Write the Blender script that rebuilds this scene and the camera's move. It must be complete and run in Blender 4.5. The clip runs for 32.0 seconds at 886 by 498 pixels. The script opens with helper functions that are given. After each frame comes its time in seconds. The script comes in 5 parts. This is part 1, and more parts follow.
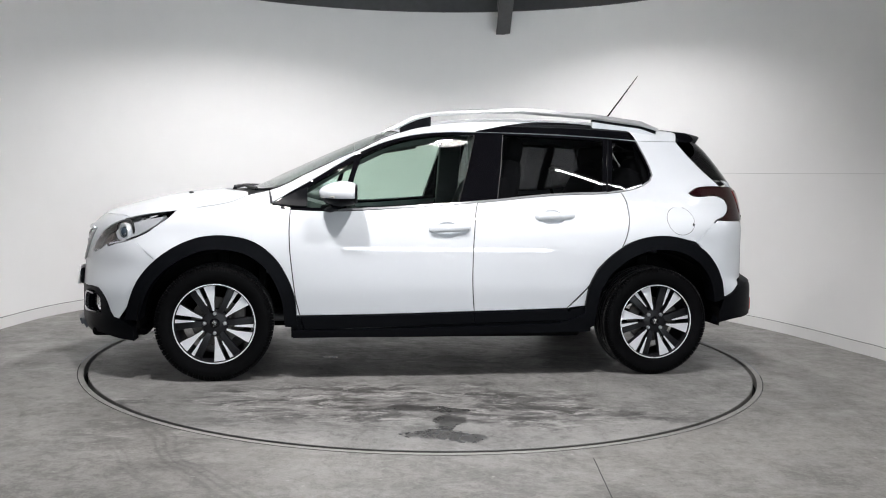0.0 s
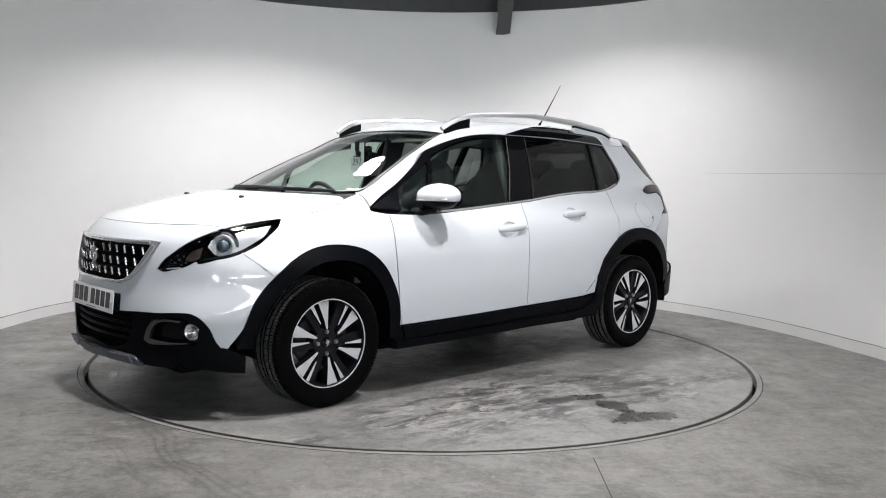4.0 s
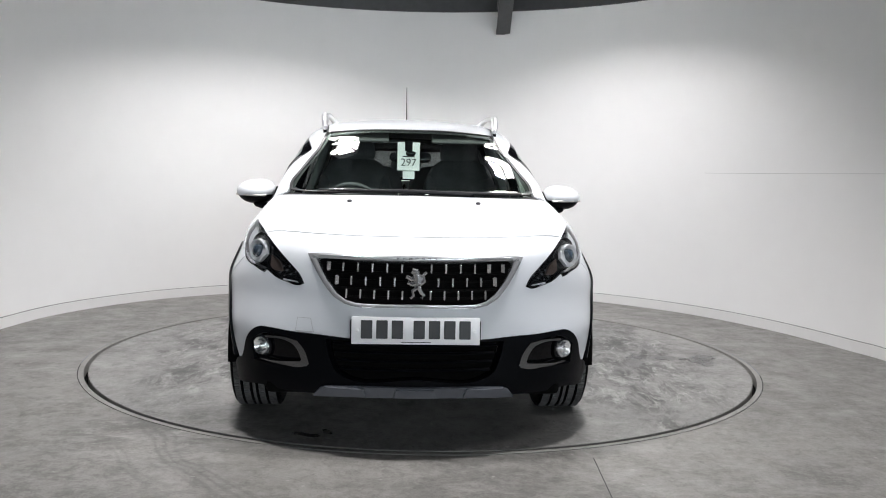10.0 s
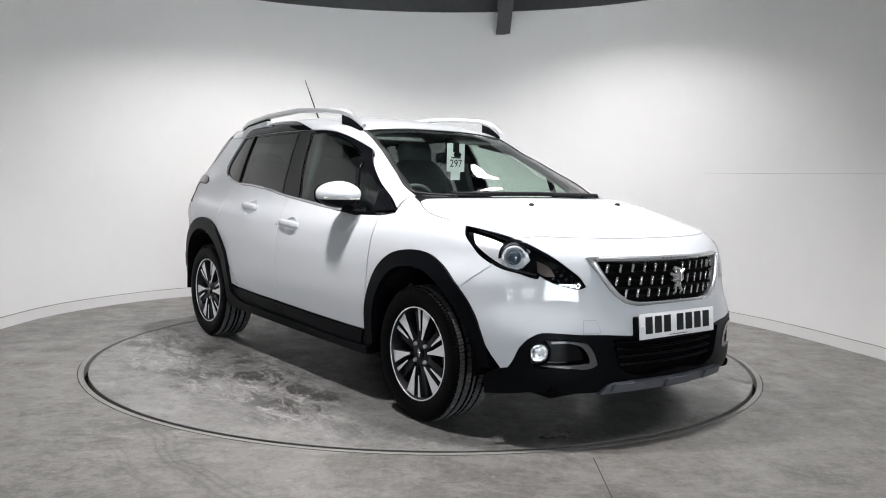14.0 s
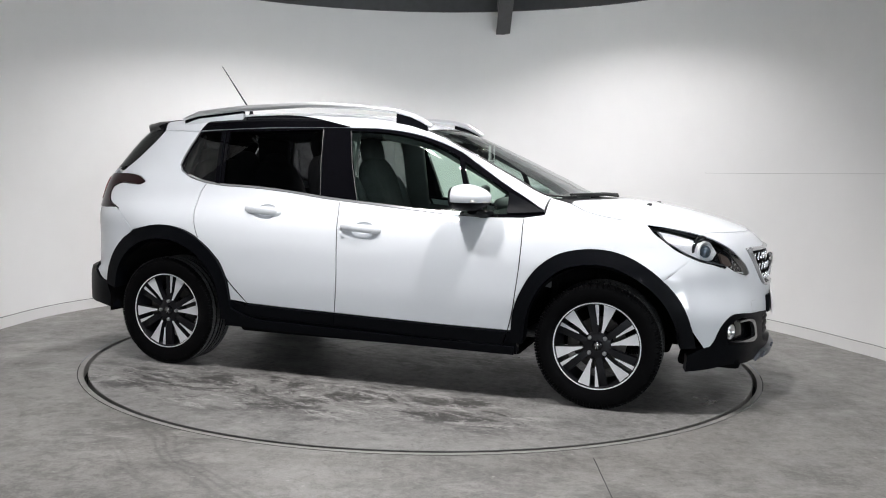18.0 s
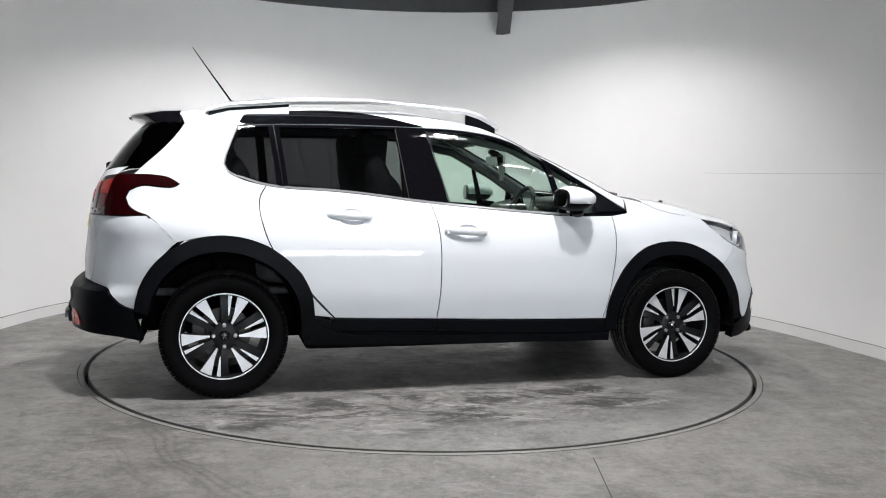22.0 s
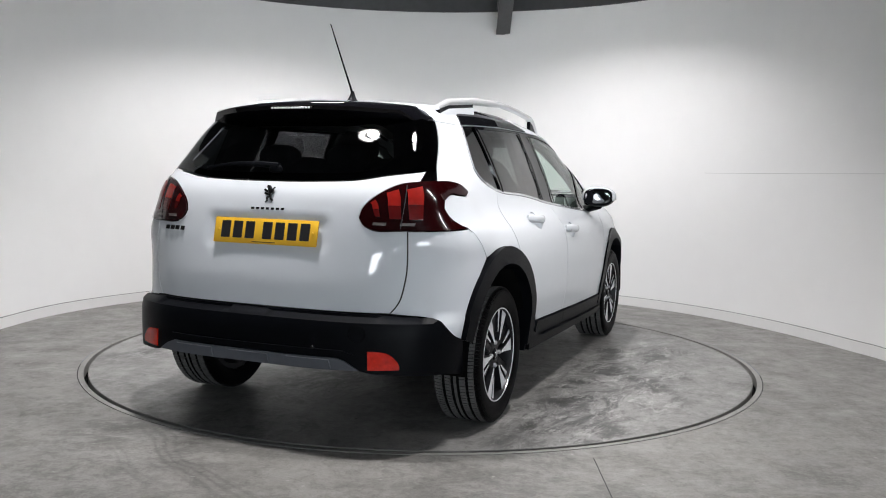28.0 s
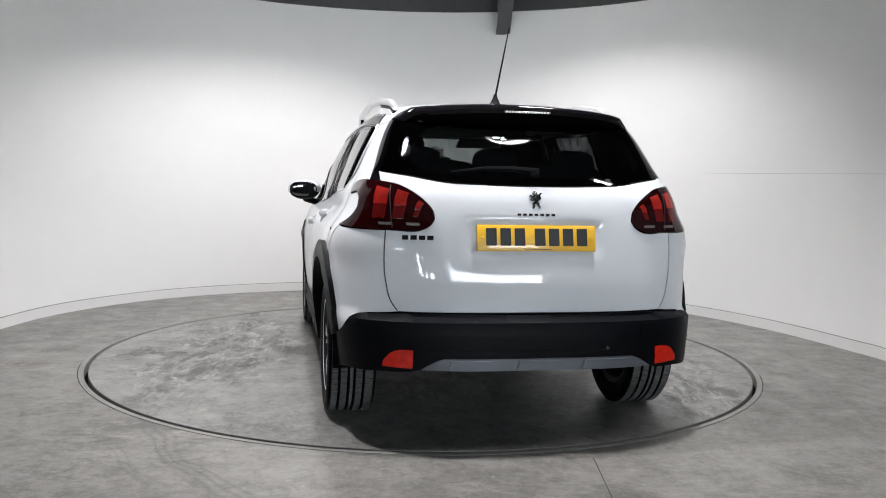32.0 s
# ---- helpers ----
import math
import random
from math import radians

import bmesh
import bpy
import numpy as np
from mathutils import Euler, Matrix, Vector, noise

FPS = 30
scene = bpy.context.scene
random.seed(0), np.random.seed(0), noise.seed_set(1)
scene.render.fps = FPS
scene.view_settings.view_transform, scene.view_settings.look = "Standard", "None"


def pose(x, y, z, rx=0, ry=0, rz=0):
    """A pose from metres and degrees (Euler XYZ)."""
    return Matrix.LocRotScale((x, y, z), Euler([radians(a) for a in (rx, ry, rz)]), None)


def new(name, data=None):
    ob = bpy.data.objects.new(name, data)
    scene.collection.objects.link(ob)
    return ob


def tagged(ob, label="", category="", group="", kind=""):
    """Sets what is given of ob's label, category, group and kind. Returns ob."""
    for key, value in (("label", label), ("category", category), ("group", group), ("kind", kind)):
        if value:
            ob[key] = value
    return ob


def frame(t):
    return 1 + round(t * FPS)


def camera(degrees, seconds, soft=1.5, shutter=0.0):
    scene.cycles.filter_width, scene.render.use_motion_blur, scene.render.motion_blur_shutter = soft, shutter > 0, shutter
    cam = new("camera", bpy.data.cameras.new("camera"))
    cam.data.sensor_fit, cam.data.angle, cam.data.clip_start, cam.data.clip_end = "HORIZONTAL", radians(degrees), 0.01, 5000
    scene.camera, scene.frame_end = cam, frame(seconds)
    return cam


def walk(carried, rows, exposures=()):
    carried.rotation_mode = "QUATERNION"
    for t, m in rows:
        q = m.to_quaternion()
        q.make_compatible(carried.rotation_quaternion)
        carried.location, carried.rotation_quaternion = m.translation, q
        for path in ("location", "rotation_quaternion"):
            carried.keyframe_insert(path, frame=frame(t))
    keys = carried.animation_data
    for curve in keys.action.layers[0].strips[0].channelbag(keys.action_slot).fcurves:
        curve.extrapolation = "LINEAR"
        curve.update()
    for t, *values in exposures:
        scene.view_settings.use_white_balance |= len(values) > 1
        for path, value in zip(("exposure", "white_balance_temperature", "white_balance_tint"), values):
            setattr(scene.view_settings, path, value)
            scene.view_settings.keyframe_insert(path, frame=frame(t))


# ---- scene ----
cam = camera(54.80, 32.0, soft=1.0)
# the camera stands still in the open side of the booth
EYE = pose(0, -5.5072, 1.1341, 85.2851, -1.2789, -1.0648)
walk(cam, [(0, EYE), (32, EYE)])

# ---- light: four round high-bay lamps, a tube batten, and daylight through the windows behind the camera ----
world = bpy.data.worlds.new("world")
world.use_nodes = True
scene.world = world
world.node_tree.nodes["Background"].inputs[0].default_value = (0.8, 0.88, 1.0, 1)
world.node_tree.nodes["Background"].inputs[1].default_value = 0.3
scene.view_settings.exposure = 0.14

LAMPS = [(-0.95, 1.35), (1.0, 1.32), (-0.90, -1.8), (0.85, -1.8)]
LAMP_Z = 3.22


def lamp(name, kind, where, size, watts, colour):
    data = bpy.data.lights.new(name, "AREA")
    data.shape, data.size, data.energy, data.color = kind, size[0], watts, colour
    if kind == "RECTANGLE":
        data.size_y = size[1]
    ob = new(name, data)
    ob.matrix_world = where
    return ob


for lx, ly in LAMPS:
    lamp("high_bay_light", "DISK", pose(lx, ly, LAMP_Z), (0.20,), (90 if lx < 0 else 74) * (1.0 if ly < 0 else 0.92 if lx < 0 else 0.82), (1.0, 0.972, 0.985))
# daylight comes in through the openings of the hall's far wall: (from x, to x, top)
OPENINGS = ((-4.4, -3.2, 1.7), (-1.65, -1.2, 1.7), (-1.0, -0.55, 1.7), (-0.35, 0.1, 1.7), (1.5, 6.0, 2.25))
for x0, x1, top in OPENINGS:
    lamp("window_daylight", "RECTANGLE", pose((x0 + x1) / 2, -11.79, (top + 1.25) / 2, 90), (x1 - x0 - 0.1, top - 1.35), 46 * (x1 - x0) * (top - 1.25), (0.86, 0.93, 1.0))
# a tube batten hangs before the booth's east side
BATTEN = (2.85, -2.6, 3.2)
lamp("batten_light", "RECTANGLE", pose(BATTEN[0], BATTEN[1], BATTEN[2] - 0.032), (1.7, 0.05), 22, (1.0, 0.98, 1.0))


# ---- materials ----
def material(name, colour, rough=0.5, metal=0.0, coat=0.0, grain=0.0, scale=40.0, bump=0.0, bscale=300.0, glow=0.0, spec=0.5):
    """A node material: base colour varied by noise at two scales, with optional fine relief."""
    m = bpy.data.materials.new(name)
    m.use_nodes = True
    nt = m.node_tree
    b = nt.nodes["Principled BSDF"]
    b.inputs["Base Color"].default_value = (*colour, 1)
    b.inputs["Roughness"].default_value = rough
    b.inputs["Metallic"].default_value = metal
    b.inputs["Coat Weight"].default_value = coat
    b.inputs["Coat Roughness"].default_value = 0.015
    b.inputs["Specular IOR Level"].default_value = spec
    if glow:
        b.inputs["Emission Color"].default_value = (*colour, 1)
        b.inputs["Emission Strength"].default_value = glow
    if grain or bump:
        tc = nt.nodes.new("ShaderNodeTexCoord")
    if grain:
        n1, n2 = nt.nodes.new("ShaderNodeTexNoise"), nt.nodes.new("ShaderNodeTexNoise")
        n1.inputs["Scale"].default_value, n2.inputs["Scale"].default_value = scale, scale / 9
        n1.inputs["Detail"].default_value = n2.inputs["Detail"].default_value = 5
        add = nt.nodes.new("ShaderNodeMath")
        add.operation = "ADD"
        ramp = nt.nodes.new("ShaderNodeMapRange")
        ramp.inputs[1].default_value, ramp.inputs[2].default_value = 0.6, 1.4
        ramp.inputs[3].default_value, ramp.inputs[4].default_value = 1 - grain, 1 + grain
        mul = nt.nodes.new("ShaderNodeVectorMath")
        mul.operation = "SCALE"
        mul.inputs[0].default_value = colour
        for n in (n1, n2):
            nt.links.new(tc.outputs["Object"], n.inputs["Vector"])
        nt.links.new(n1.outputs[0], add.inputs[0])
        nt.links.new(n2.outputs[0], add.inputs[1])
        nt.links.new(add.outputs[0], ramp.inputs[0])
        nt.links.new(ramp.outputs[0], mul.inputs["Scale"])
        nt.links.new(mul.outputs[0], b.inputs["Base Color"])
    if bump:
        n3, bp = nt.nodes.new("ShaderNodeTexNoise"), nt.nodes.new("ShaderNodeBump")
        n3.inputs["Scale"].default_value = bscale
        bp.inputs["Strength"].default_value, bp.inputs["Distance"].default_value = bump, 0.002
        nt.links.new(tc.outputs["Object"], n3.inputs["Vector"])
        nt.links.new(n3.outputs[0], bp.inputs["Height"])
        nt.links.new(bp.outputs[0], b.inputs["Normal"])
    return m


def pane(name, tint, ior=1.5):
    """Thin glass: tinted see-through, with mirror gloss that grows at a slant."""
    m = bpy.data.materials.new(name)
    m.use_nodes = True
    nt = m.node_tree
    nt.nodes.remove(nt.nodes["Principled BSDF"])
    tr, gl, mix, lw, pw, ma = (nt.nodes.new("ShaderNode" + k) for k in ("BsdfTransparent", "BsdfGlossy", "MixShader", "LayerWeight", "Math", "Math"))
    tr.inputs[0].default_value = (*tint, 1)
    gl.inputs["Roughness"].default_value = 0.0
    lw.inputs[0].default_value = 0.5
    pw.operation, ma.operation = "POWER", "MULTIPLY_ADD"
    f0 = ((ior - 1) / (ior + 1)) ** 2 * 1.6
    pw.inputs[1].default_value = 3.9
    ma.inputs[1].default_value, ma.inputs[2].default_value = 1 - f0, f0
    nt.links.new(lw.outputs["Facing"], pw.inputs[0])
    nt.links.new(pw.outputs[0], ma.inputs[0])
    nt.links.new(ma.outputs[0], mix.inputs[0])
    nt.links.new(tr.outputs[0], mix.inputs[1])
    nt.links.new(gl.outputs[0], mix.inputs[2])
    nt.links.new(mix.outputs[0], nt.nodes["Material Output"].inputs[0])
    return m


def concrete(name, base, dark, light, zones=(), damp=(), speck=0.5, marks=()):
    """Worn concrete: soft clouds, dragged smears inside the zones (x, y, rx, ry, turn, depth), chalky specks and
    damp patches (x, y, rx, ry, turn); marks are arcs that tyres left."""
    m = bpy.data.materials.new(name)
    m.use_nodes = True
    nt, L = m.node_tree, m.node_tree.links
    b = nt.nodes["Principled BSDF"]
    b.inputs["Specular IOR Level"].default_value = 0.42
    tc = nt.nodes.new("ShaderNodeTexCoord")

    def noise_of(scale, detail, squash=(1, 1, 1), rough=0.6, turn=0.0, warp=0.0):
        mp, n = nt.nodes.new("ShaderNodeMapping"), nt.nodes.new("ShaderNodeTexNoise")
        mp.inputs["Scale"].default_value = squash
        mp.inputs["Rotation"].default_value = (0, 0, turn)
        n.inputs["Scale"].default_value, n.inputs["Detail"].default_value = scale, detail
        n.inputs["Roughness"].default_value = rough
        n.inputs["Distortion"].default_value = warp
        L.new(tc.outputs["Object"], mp.inputs[0])
        L.new(mp.outputs[0], n.inputs["Vector"])
        return n.outputs[0]

    def ramp(src, lo, hi, a, c):
        r = nt.nodes.new("ShaderNodeMapRange")
        for i, v in enumerate((lo, hi, a, c)):
            r.inputs[i + 1].default_value = v
        L.new(src, r.inputs[0])
        return r.outputs[0]

    def mix(fac, ca, cb):
        x = nt.nodes.new("ShaderNodeMix")
        x.data_type = "RGBA"
        L.new(fac, x.inputs[0])
        for sock, c in ((x.inputs[6], ca), (x.inputs[7], cb)):
            if isinstance(c, tuple):
                sock.default_value = (*c, 1)
            else:
                L.new(c, sock)
        return x.outputs[2]

    def calc(op, p, q):
        n = nt.nodes.new("ShaderNodeMath")
        n.operation = op
        for sock, v in zip(n.inputs, (p, q)):
            if isinstance(v, (int, float)):
                sock.default_value = v
            else:
                L.new(v, sock)
        return n.outputs[0]

    def reach(px, py, rx, ry, turn, scale, wild):
        """Distance from a patch's middle in its own radii, with a ragged edge."""
        mp, dist = nt.nodes.new("ShaderNodeMapping"), nt.nodes.new("ShaderNodeVectorMath")
        mp.vector_type = "TEXTURE"
        mp.inputs["Location"].default_value, mp.inputs["Rotation"].default_value, mp.inputs["Scale"].default_value = (px, py, 0), (0, 0, turn), (rx, ry, 1)
        dist.operation = "LENGTH"
        L.new(tc.outputs["Object"], mp.inputs[0])
        L.new(mp.outputs[0], dist.inputs[0])
        return calc("ADD", dist.outputs["Value"], ramp(noise_of(scale, 5, rough=0.65), 0.3, 0.7, -wild, wild))

    c = mix(ramp(noise_of(0.9, 6, rough=0.65, warp=0.4), 0.42, 0.60, 0, 1), base, tuple(0.5 * (p + q) for p, q in zip(base, dark)))
    c = mix(ramp(noise_of(3.6, 12, rough=0.76, warp=0.5), 0.46, 0.62, 0, 0.6), c, light)
    c = mix(ramp(noise_of(22, 10, rough=0.86), 0.46, 0.58, 0, 0.65), c, light)
    c = mix(ramp(noise_of(9, 12, rough=0.86, warp=0.4), 0.52, 0.60, 0, 0.6), c, dark)
    for px, py, rx, ry, turn, deep in zones:
        near = ramp(reach(px, py, rx, ry, turn, 2.2, 0.45), 1.2, 0.7, 0, 1)
        drag = noise_of(2.3, 12, squash=(0.8, 1.7, 1), rough=0.8, turn=-turn, warp=0.9)
        c = mix(calc("MULTIPLY", near, ramp(drag, 0.47, 0.54, 0, deep)), c, dark)
        chalk = noise_of(6.0, 12, squash=(0.8, 2.0, 1), rough=0.86, turn=-turn + 0.12, warp=0.6)
        c = mix(calc("MULTIPLY", near, ramp(chalk, 0.515, 0.58, 0, 0.95 * deep)), c, tuple(v * 1.25 for v in light))
    for qx, qy, r0, r1, px, py, rx, ry, turn in marks:
        mp, dist, wave = nt.nodes.new("ShaderNodeMapping"), nt.nodes.new("ShaderNodeVectorMath"), nt.nodes.new("ShaderNodeMath")
        mp.inputs["Location"].default_value = (-qx, -qy, 0)
        dist.operation, wave.operation = "LENGTH", "SINE"
        L.new(tc.outputs["Object"], mp.inputs[0])
        L.new(mp.outputs[0], dist.inputs[0])
        far = calc("ADD", dist.outputs["Value"], ramp(noise_of(3, 4), 0.3, 0.7, -0.03, 0.03))
        L.new(calc("MULTIPLY", far, 150.0), wave.inputs[0])
        band = calc("MULTIPLY", ramp(far, r0 - 0.03, r0 + 0.03, 0, 1), ramp(far, r1 + 0.03, r1 - 0.03, 0, 1))
        near = calc("MULTIPLY", band, ramp(reach(px, py, rx, ry, turn, 5, 0.5), 1.1, 0.6, 0, 1))
        c = mix(calc("MULTIPLY", near, ramp(wave.outputs[0], -0.2, 0.9, 0.12, 0.5)), c, dark)
    c = mix(ramp(noise_of(17, 3, rough=0.5), 0.70, 0.74, 0, 0.7), c, tuple(v * 1.3 for v in light))
    c = mix(ramp(noise_of(120, 3, rough=0.7), 0.54, 0.68, 0, speck), c, tuple(v * 0.6 for v in dark))
    c = mix(ramp(noise_of(11, 2, warp=0.5), 0.765, 0.78, 0, 0.8), c, tuple(v * 0.35 for v in dark))
    rough = ramp(noise_of(5, 6), 0.35, 0.7, 0.34, 0.56)
    for px, py, rx, ry, turn in damp:
        wet = ramp(reach(px, py, rx, ry, turn, 7, 0.7), 1.02, 0.92, 0, 0.82)
        c = mix(wet, c, tuple(v * 0.55 for v in dark))
        rm = nt.nodes.new("ShaderNodeMix")
        rm.data_type = "FLOAT"
        L.new(wet, rm.inputs[0])
        L.new(rough, rm.inputs[2])
        rm.inputs[3].default_value = 0.24
        rough = rm.outputs[0]
    L.new(c, b.inputs["Base Color"])
    L.new(rough, b.inputs["Roughness"])
    bp = nt.nodes.new("ShaderNodeBump")
    bp.inputs["Strength"].default_value, bp.inputs["Distance"].default_value = 0.3, 0.003
    L.new(noise_of(45, 7, rough=0.75), bp.inputs["Height"])
    L.new(bp.outputs[0], b.inputs["Normal"])
    return m


WALL = material("white wall paint", (0.83, 0.83, 0.822), 0.55, grain=0.015, scale=6, bump=0.05, bscale=120)
PLINTH = material("white skirting paint", (0.73, 0.725, 0.715), 0.45, grain=0.03, scale=14)
FLOOR = concrete("grey floated concrete", (0.150, 0.144, 0.135), (0.056, 0.054, 0.050), (0.25, 0.243, 0.230),
                 ((-1.15, -1.95, 0.45, 0.30, -0.9, 0.6), (0.2, -2.6, 1.6, 0.35, 0.1, 0.3), (2.3, -1.2, 0.9, 0.5, 0.6, 0.25)),
                 marks=((1.0, -0.8, 2.34, 2.47, -0.95, -2.15, 0.75, 0.22, -1.0), (1.0, -0.8, 2.56, 2.62, -1.05, -2.25, 0.5, 0.2, -1.0)))
DISC = concrete("worn grey turntable concrete", (0.165, 0.162, 0.155), (0.045, 0.044, 0.042), (0.27, 0.265, 0.256),
                ((-0.1, -1.28, 1.5, 0.42, 0.0, 0.95), (0.1, 1.30, 1.5, 0.42, 0.14, 0.95), (0.1, 0.0, 1.3, 0.5, 0.0, 0.7)),
                ((0.12, -1.80, 0.18, 0.085, -0.1), (0.13, -1.58, 0.07, 0.12, 0.1), (0.0, -1.36, 0.24, 0.05, -0.12), (-0.62, -0.2, 0.10, 0.025, 0.1), (-1.86, 0.32, 0.06, 0.03, 1.2), (-1.80, 0.24, 0.04, 0.02, 0.5)))
STEEL_EDGE = material("worn dusty steel edge", (0.205, 0.20, 0.19), 0.6, 0.15, grain=0.25, scale=25)
GAP = material("dark gap", (0.004, 0.004, 0.004), 0.9)
CEIL = material("dark charcoal ceiling", (0.028, 0.028, 0.03), 0.8, grain=0.25, scale=8)
BEAM = material("black painted steel beam", (0.05, 0.05, 0.053), 0.5, grain=0.2, scale=20)
HALL = material("pale grey hall wall", (0.22, 0.225, 0.23), 0.7, grain=0.05, scale=3)
DAY = material("bright window daylight", (0.86, 0.94, 1.0), 0.5, glow=9.0)
LAMPGLOW = material("lit lamp diffuser", (1.0, 0.98, 0.95), 0.5, glow=30.0)
# the reflector ring glows itself, in place of lamplight falling on it
RINGGLOW = material("self-glowing lamp reflector ring", (1.0, 0.98, 0.95), 0.5, glow=5.0)
SHADE = material("white enamel lamp shade", (0.7, 0.7, 0.7), 0.4)

PAINT = material("white gloss car paint", (0.645, 0.67, 0.695), 0.6, 0, 0.7, grain=0.008, scale=5, spec=0.03)


def wavy(m, scale, strength):
    """Slow waves in the clear coat, as pressed sheet metal has."""
    nt = m.node_tree
    tc, n, bp = nt.nodes.new("ShaderNodeTexCoord"), nt.nodes.new("ShaderNodeTexNoise"), nt.nodes.new("ShaderNodeBump")
    n.inputs["Scale"].default_value, n.inputs["Detail"].default_value = scale, 1
    bp.inputs["Strength"].default_value, bp.inputs["Distance"].default_value = strength, 0.002
    nt.links.new(tc.outputs["Object"], n.inputs["Vector"])
    nt.links.new(n.outputs[0], bp.inputs["Height"])
    nt.links.new(bp.outputs[0], nt.nodes["Principled BSDF"].inputs["Coat Normal"])


wavy(PAINT, 9.0, 0.22)
PLASTIC = material("black textured plastic", (0.0024, 0.0028, 0.004), 0.42, grain=0.2, scale=60, bump=0.08, bscale=900, spec=0.07)
GLOSS = material("gloss black trim", (0.003, 0.003, 0.004), 0.02, spec=0.3)
MATT = material("matt black liner", (0.0025, 0.0025, 0.0025), 0.95, grain=0.3, scale=25, spec=0.08)
RUBBER = material("black tyre rubber", (0.0022, 0.0022, 0.0025), 0.5, grain=0.3, scale=50, bump=0.15, bscale=400, spec=0.045)
SEAL = material("black rubber seal and gap shade", (0.01, 0.01, 0.01), 0.5)
CHROME = material("chrome", (0.75, 0.76, 0.78), 0.05, 1.0)
SATIN = material("satin silver trim", (0.45, 0.46, 0.47), 0.32, 0.85, grain=0.05, scale=30)
SKID = material("silver painted plastic", (0.10, 0.108, 0.125), 0.4, 0.3, grain=0.08, scale=40)
RAIL = material("silver roof rail", (0.72, 0.73, 0.74), 0.3, 0.6, 0.4)
ALLOY = material("machined bright alloy", (0.80, 0.81, 0.83), 0.30, 0.45, grain=0.05, scale=80)
ALLOYDARK = material("dark grey painted alloy", (0.007, 0.007, 0.0085), 0.4, 0.0, 0.0, spec=0.25)
BRAKE = material("rusty brake disc steel", (0.07, 0.064, 0.06), 0.5, 0.6, grain=0.3, scale=40)
CLEAR = pane("clear greenish window glass", (0.72, 0.84, 0.77))
SCREEN = pane("windscreen glass", (0.82, 0.91, 0.87))
PRIVACY = pane("dark privacy glass", (0.19, 0.195, 0.20))
LENS = pane("clear lamp lens", (0.93, 0.94, 0.95))
SMOKED = material("smoked brown indicator reflector", (0.10, 0.075, 0.065), 0.3, 0.4, grain=0.4, scale=60)
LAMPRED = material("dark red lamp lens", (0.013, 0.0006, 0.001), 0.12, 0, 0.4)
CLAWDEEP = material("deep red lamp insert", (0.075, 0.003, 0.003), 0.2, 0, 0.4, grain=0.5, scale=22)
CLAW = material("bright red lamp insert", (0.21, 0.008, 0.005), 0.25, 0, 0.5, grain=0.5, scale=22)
REFLEX = material("red reflector", (0.50, 0.012, 0.003), 0.2, 0, 0.3, grain=0.45, scale=40, bump=0.4, bscale=500, spec=0.2)
PLATEW = material("white number plate", (0.88, 0.88, 0.88), 0.35, 0, 0.4, grain=0.02, scale=30)
PLATEY = material("yellow number plate", (0.80, 0.46, 0.03), 0.35, 0, 0.4, grain=0.03, scale=30)
INK = material("black print", (0.012, 0.012, 0.014), 0.45)
CLOTH = material("dark grey seat fabric", (0.10, 0.10, 0.106), 0.85, grain=0.3, scale=90, bump=0.3, bscale=500)
DASH = material("dark grey soft dashboard plastic", (0.085, 0.087, 0.09), 0.6, grain=0.15, scale=60, bump=0.2, bscale=600)
LINING = material("pale grey headlining", (0.13, 0.13, 0.128), 0.9, grain=0.08, scale=60)
MIRROR = material("dark mirror glass", (0.22, 0.225, 0.23), 0.02, 1.0)
PAPER = material("white card", (0.78, 0.79, 0.78), 0.6, grain=0.02, scale=30)
REVERSE = material("pale ribbed reversing lens", (0.12, 0.11, 0.105), 0.15, 0, 0.5, bump=0.6, bscale=120)
TREAD = material("worn dusty tyre tread", (0.095, 0.095, 0.095), 0.75, grain=0.4, scale=70, bump=0.2, bscale=300, spec=0.2)
BEZEL = material("dark satin chrome", (0.11, 0.11, 0.112), 0.22, 1.0)
RIMCHROME = material("dark chrome lamp rim", (0.26, 0.26, 0.265), 0.2, 0.9)
FRAME = material("satin chrome grille frame", (0.62, 0.63, 0.64), 0.16, 0.7)
TICK = material("bright grille chrome", (0.70, 0.70, 0.71), 0.22, 0.9)
AMBER = material("clear indicator lens", (0.62, 0.60, 0.56), 0.12, 0, 1.0)
PROJ = material("blue-coated projector glass", (0.07, 0.10, 0.135), 0.10, 0.5, 1.0)

# ---- the car's outer form: half widths, faces and top line as smooth curves ----
def curve(xs, ys):
    """A smooth curve through the knots that never overshoots them."""
    x, y = np.array(xs, float), np.array(ys, float)
    h, s = np.diff(x), np.diff(y) / np.diff(x)
    d = np.zeros_like(y)
    d[0], d[-1] = s[0], s[-1]
    for i in range(1, len(x) - 1):
        if s[i - 1] * s[i] > 0:
            w1, w2 = 2 * h[i] + h[i - 1], h[i] + 2 * h[i - 1]
            d[i] = (w1 + w2) / (w1 / s[i - 1] + w2 / s[i])

    def f(v):
        v = np.clip(np.asarray(v, float), x[0], x[-1])
        i = np.clip(np.searchsorted(x, v, side="right") - 1, 0, len(x) - 2)
        t = (v - x[i]) / h[i]
        return ((1 + 2 * t) * (1 - t) ** 2 * y[i] + t * (1 - t) ** 2 * h[i] * d[i]
                + t * t * (3 - 2 * t) * y[i + 1] + t * t * (t - 1) * h[i] * d[i + 1])
    return f


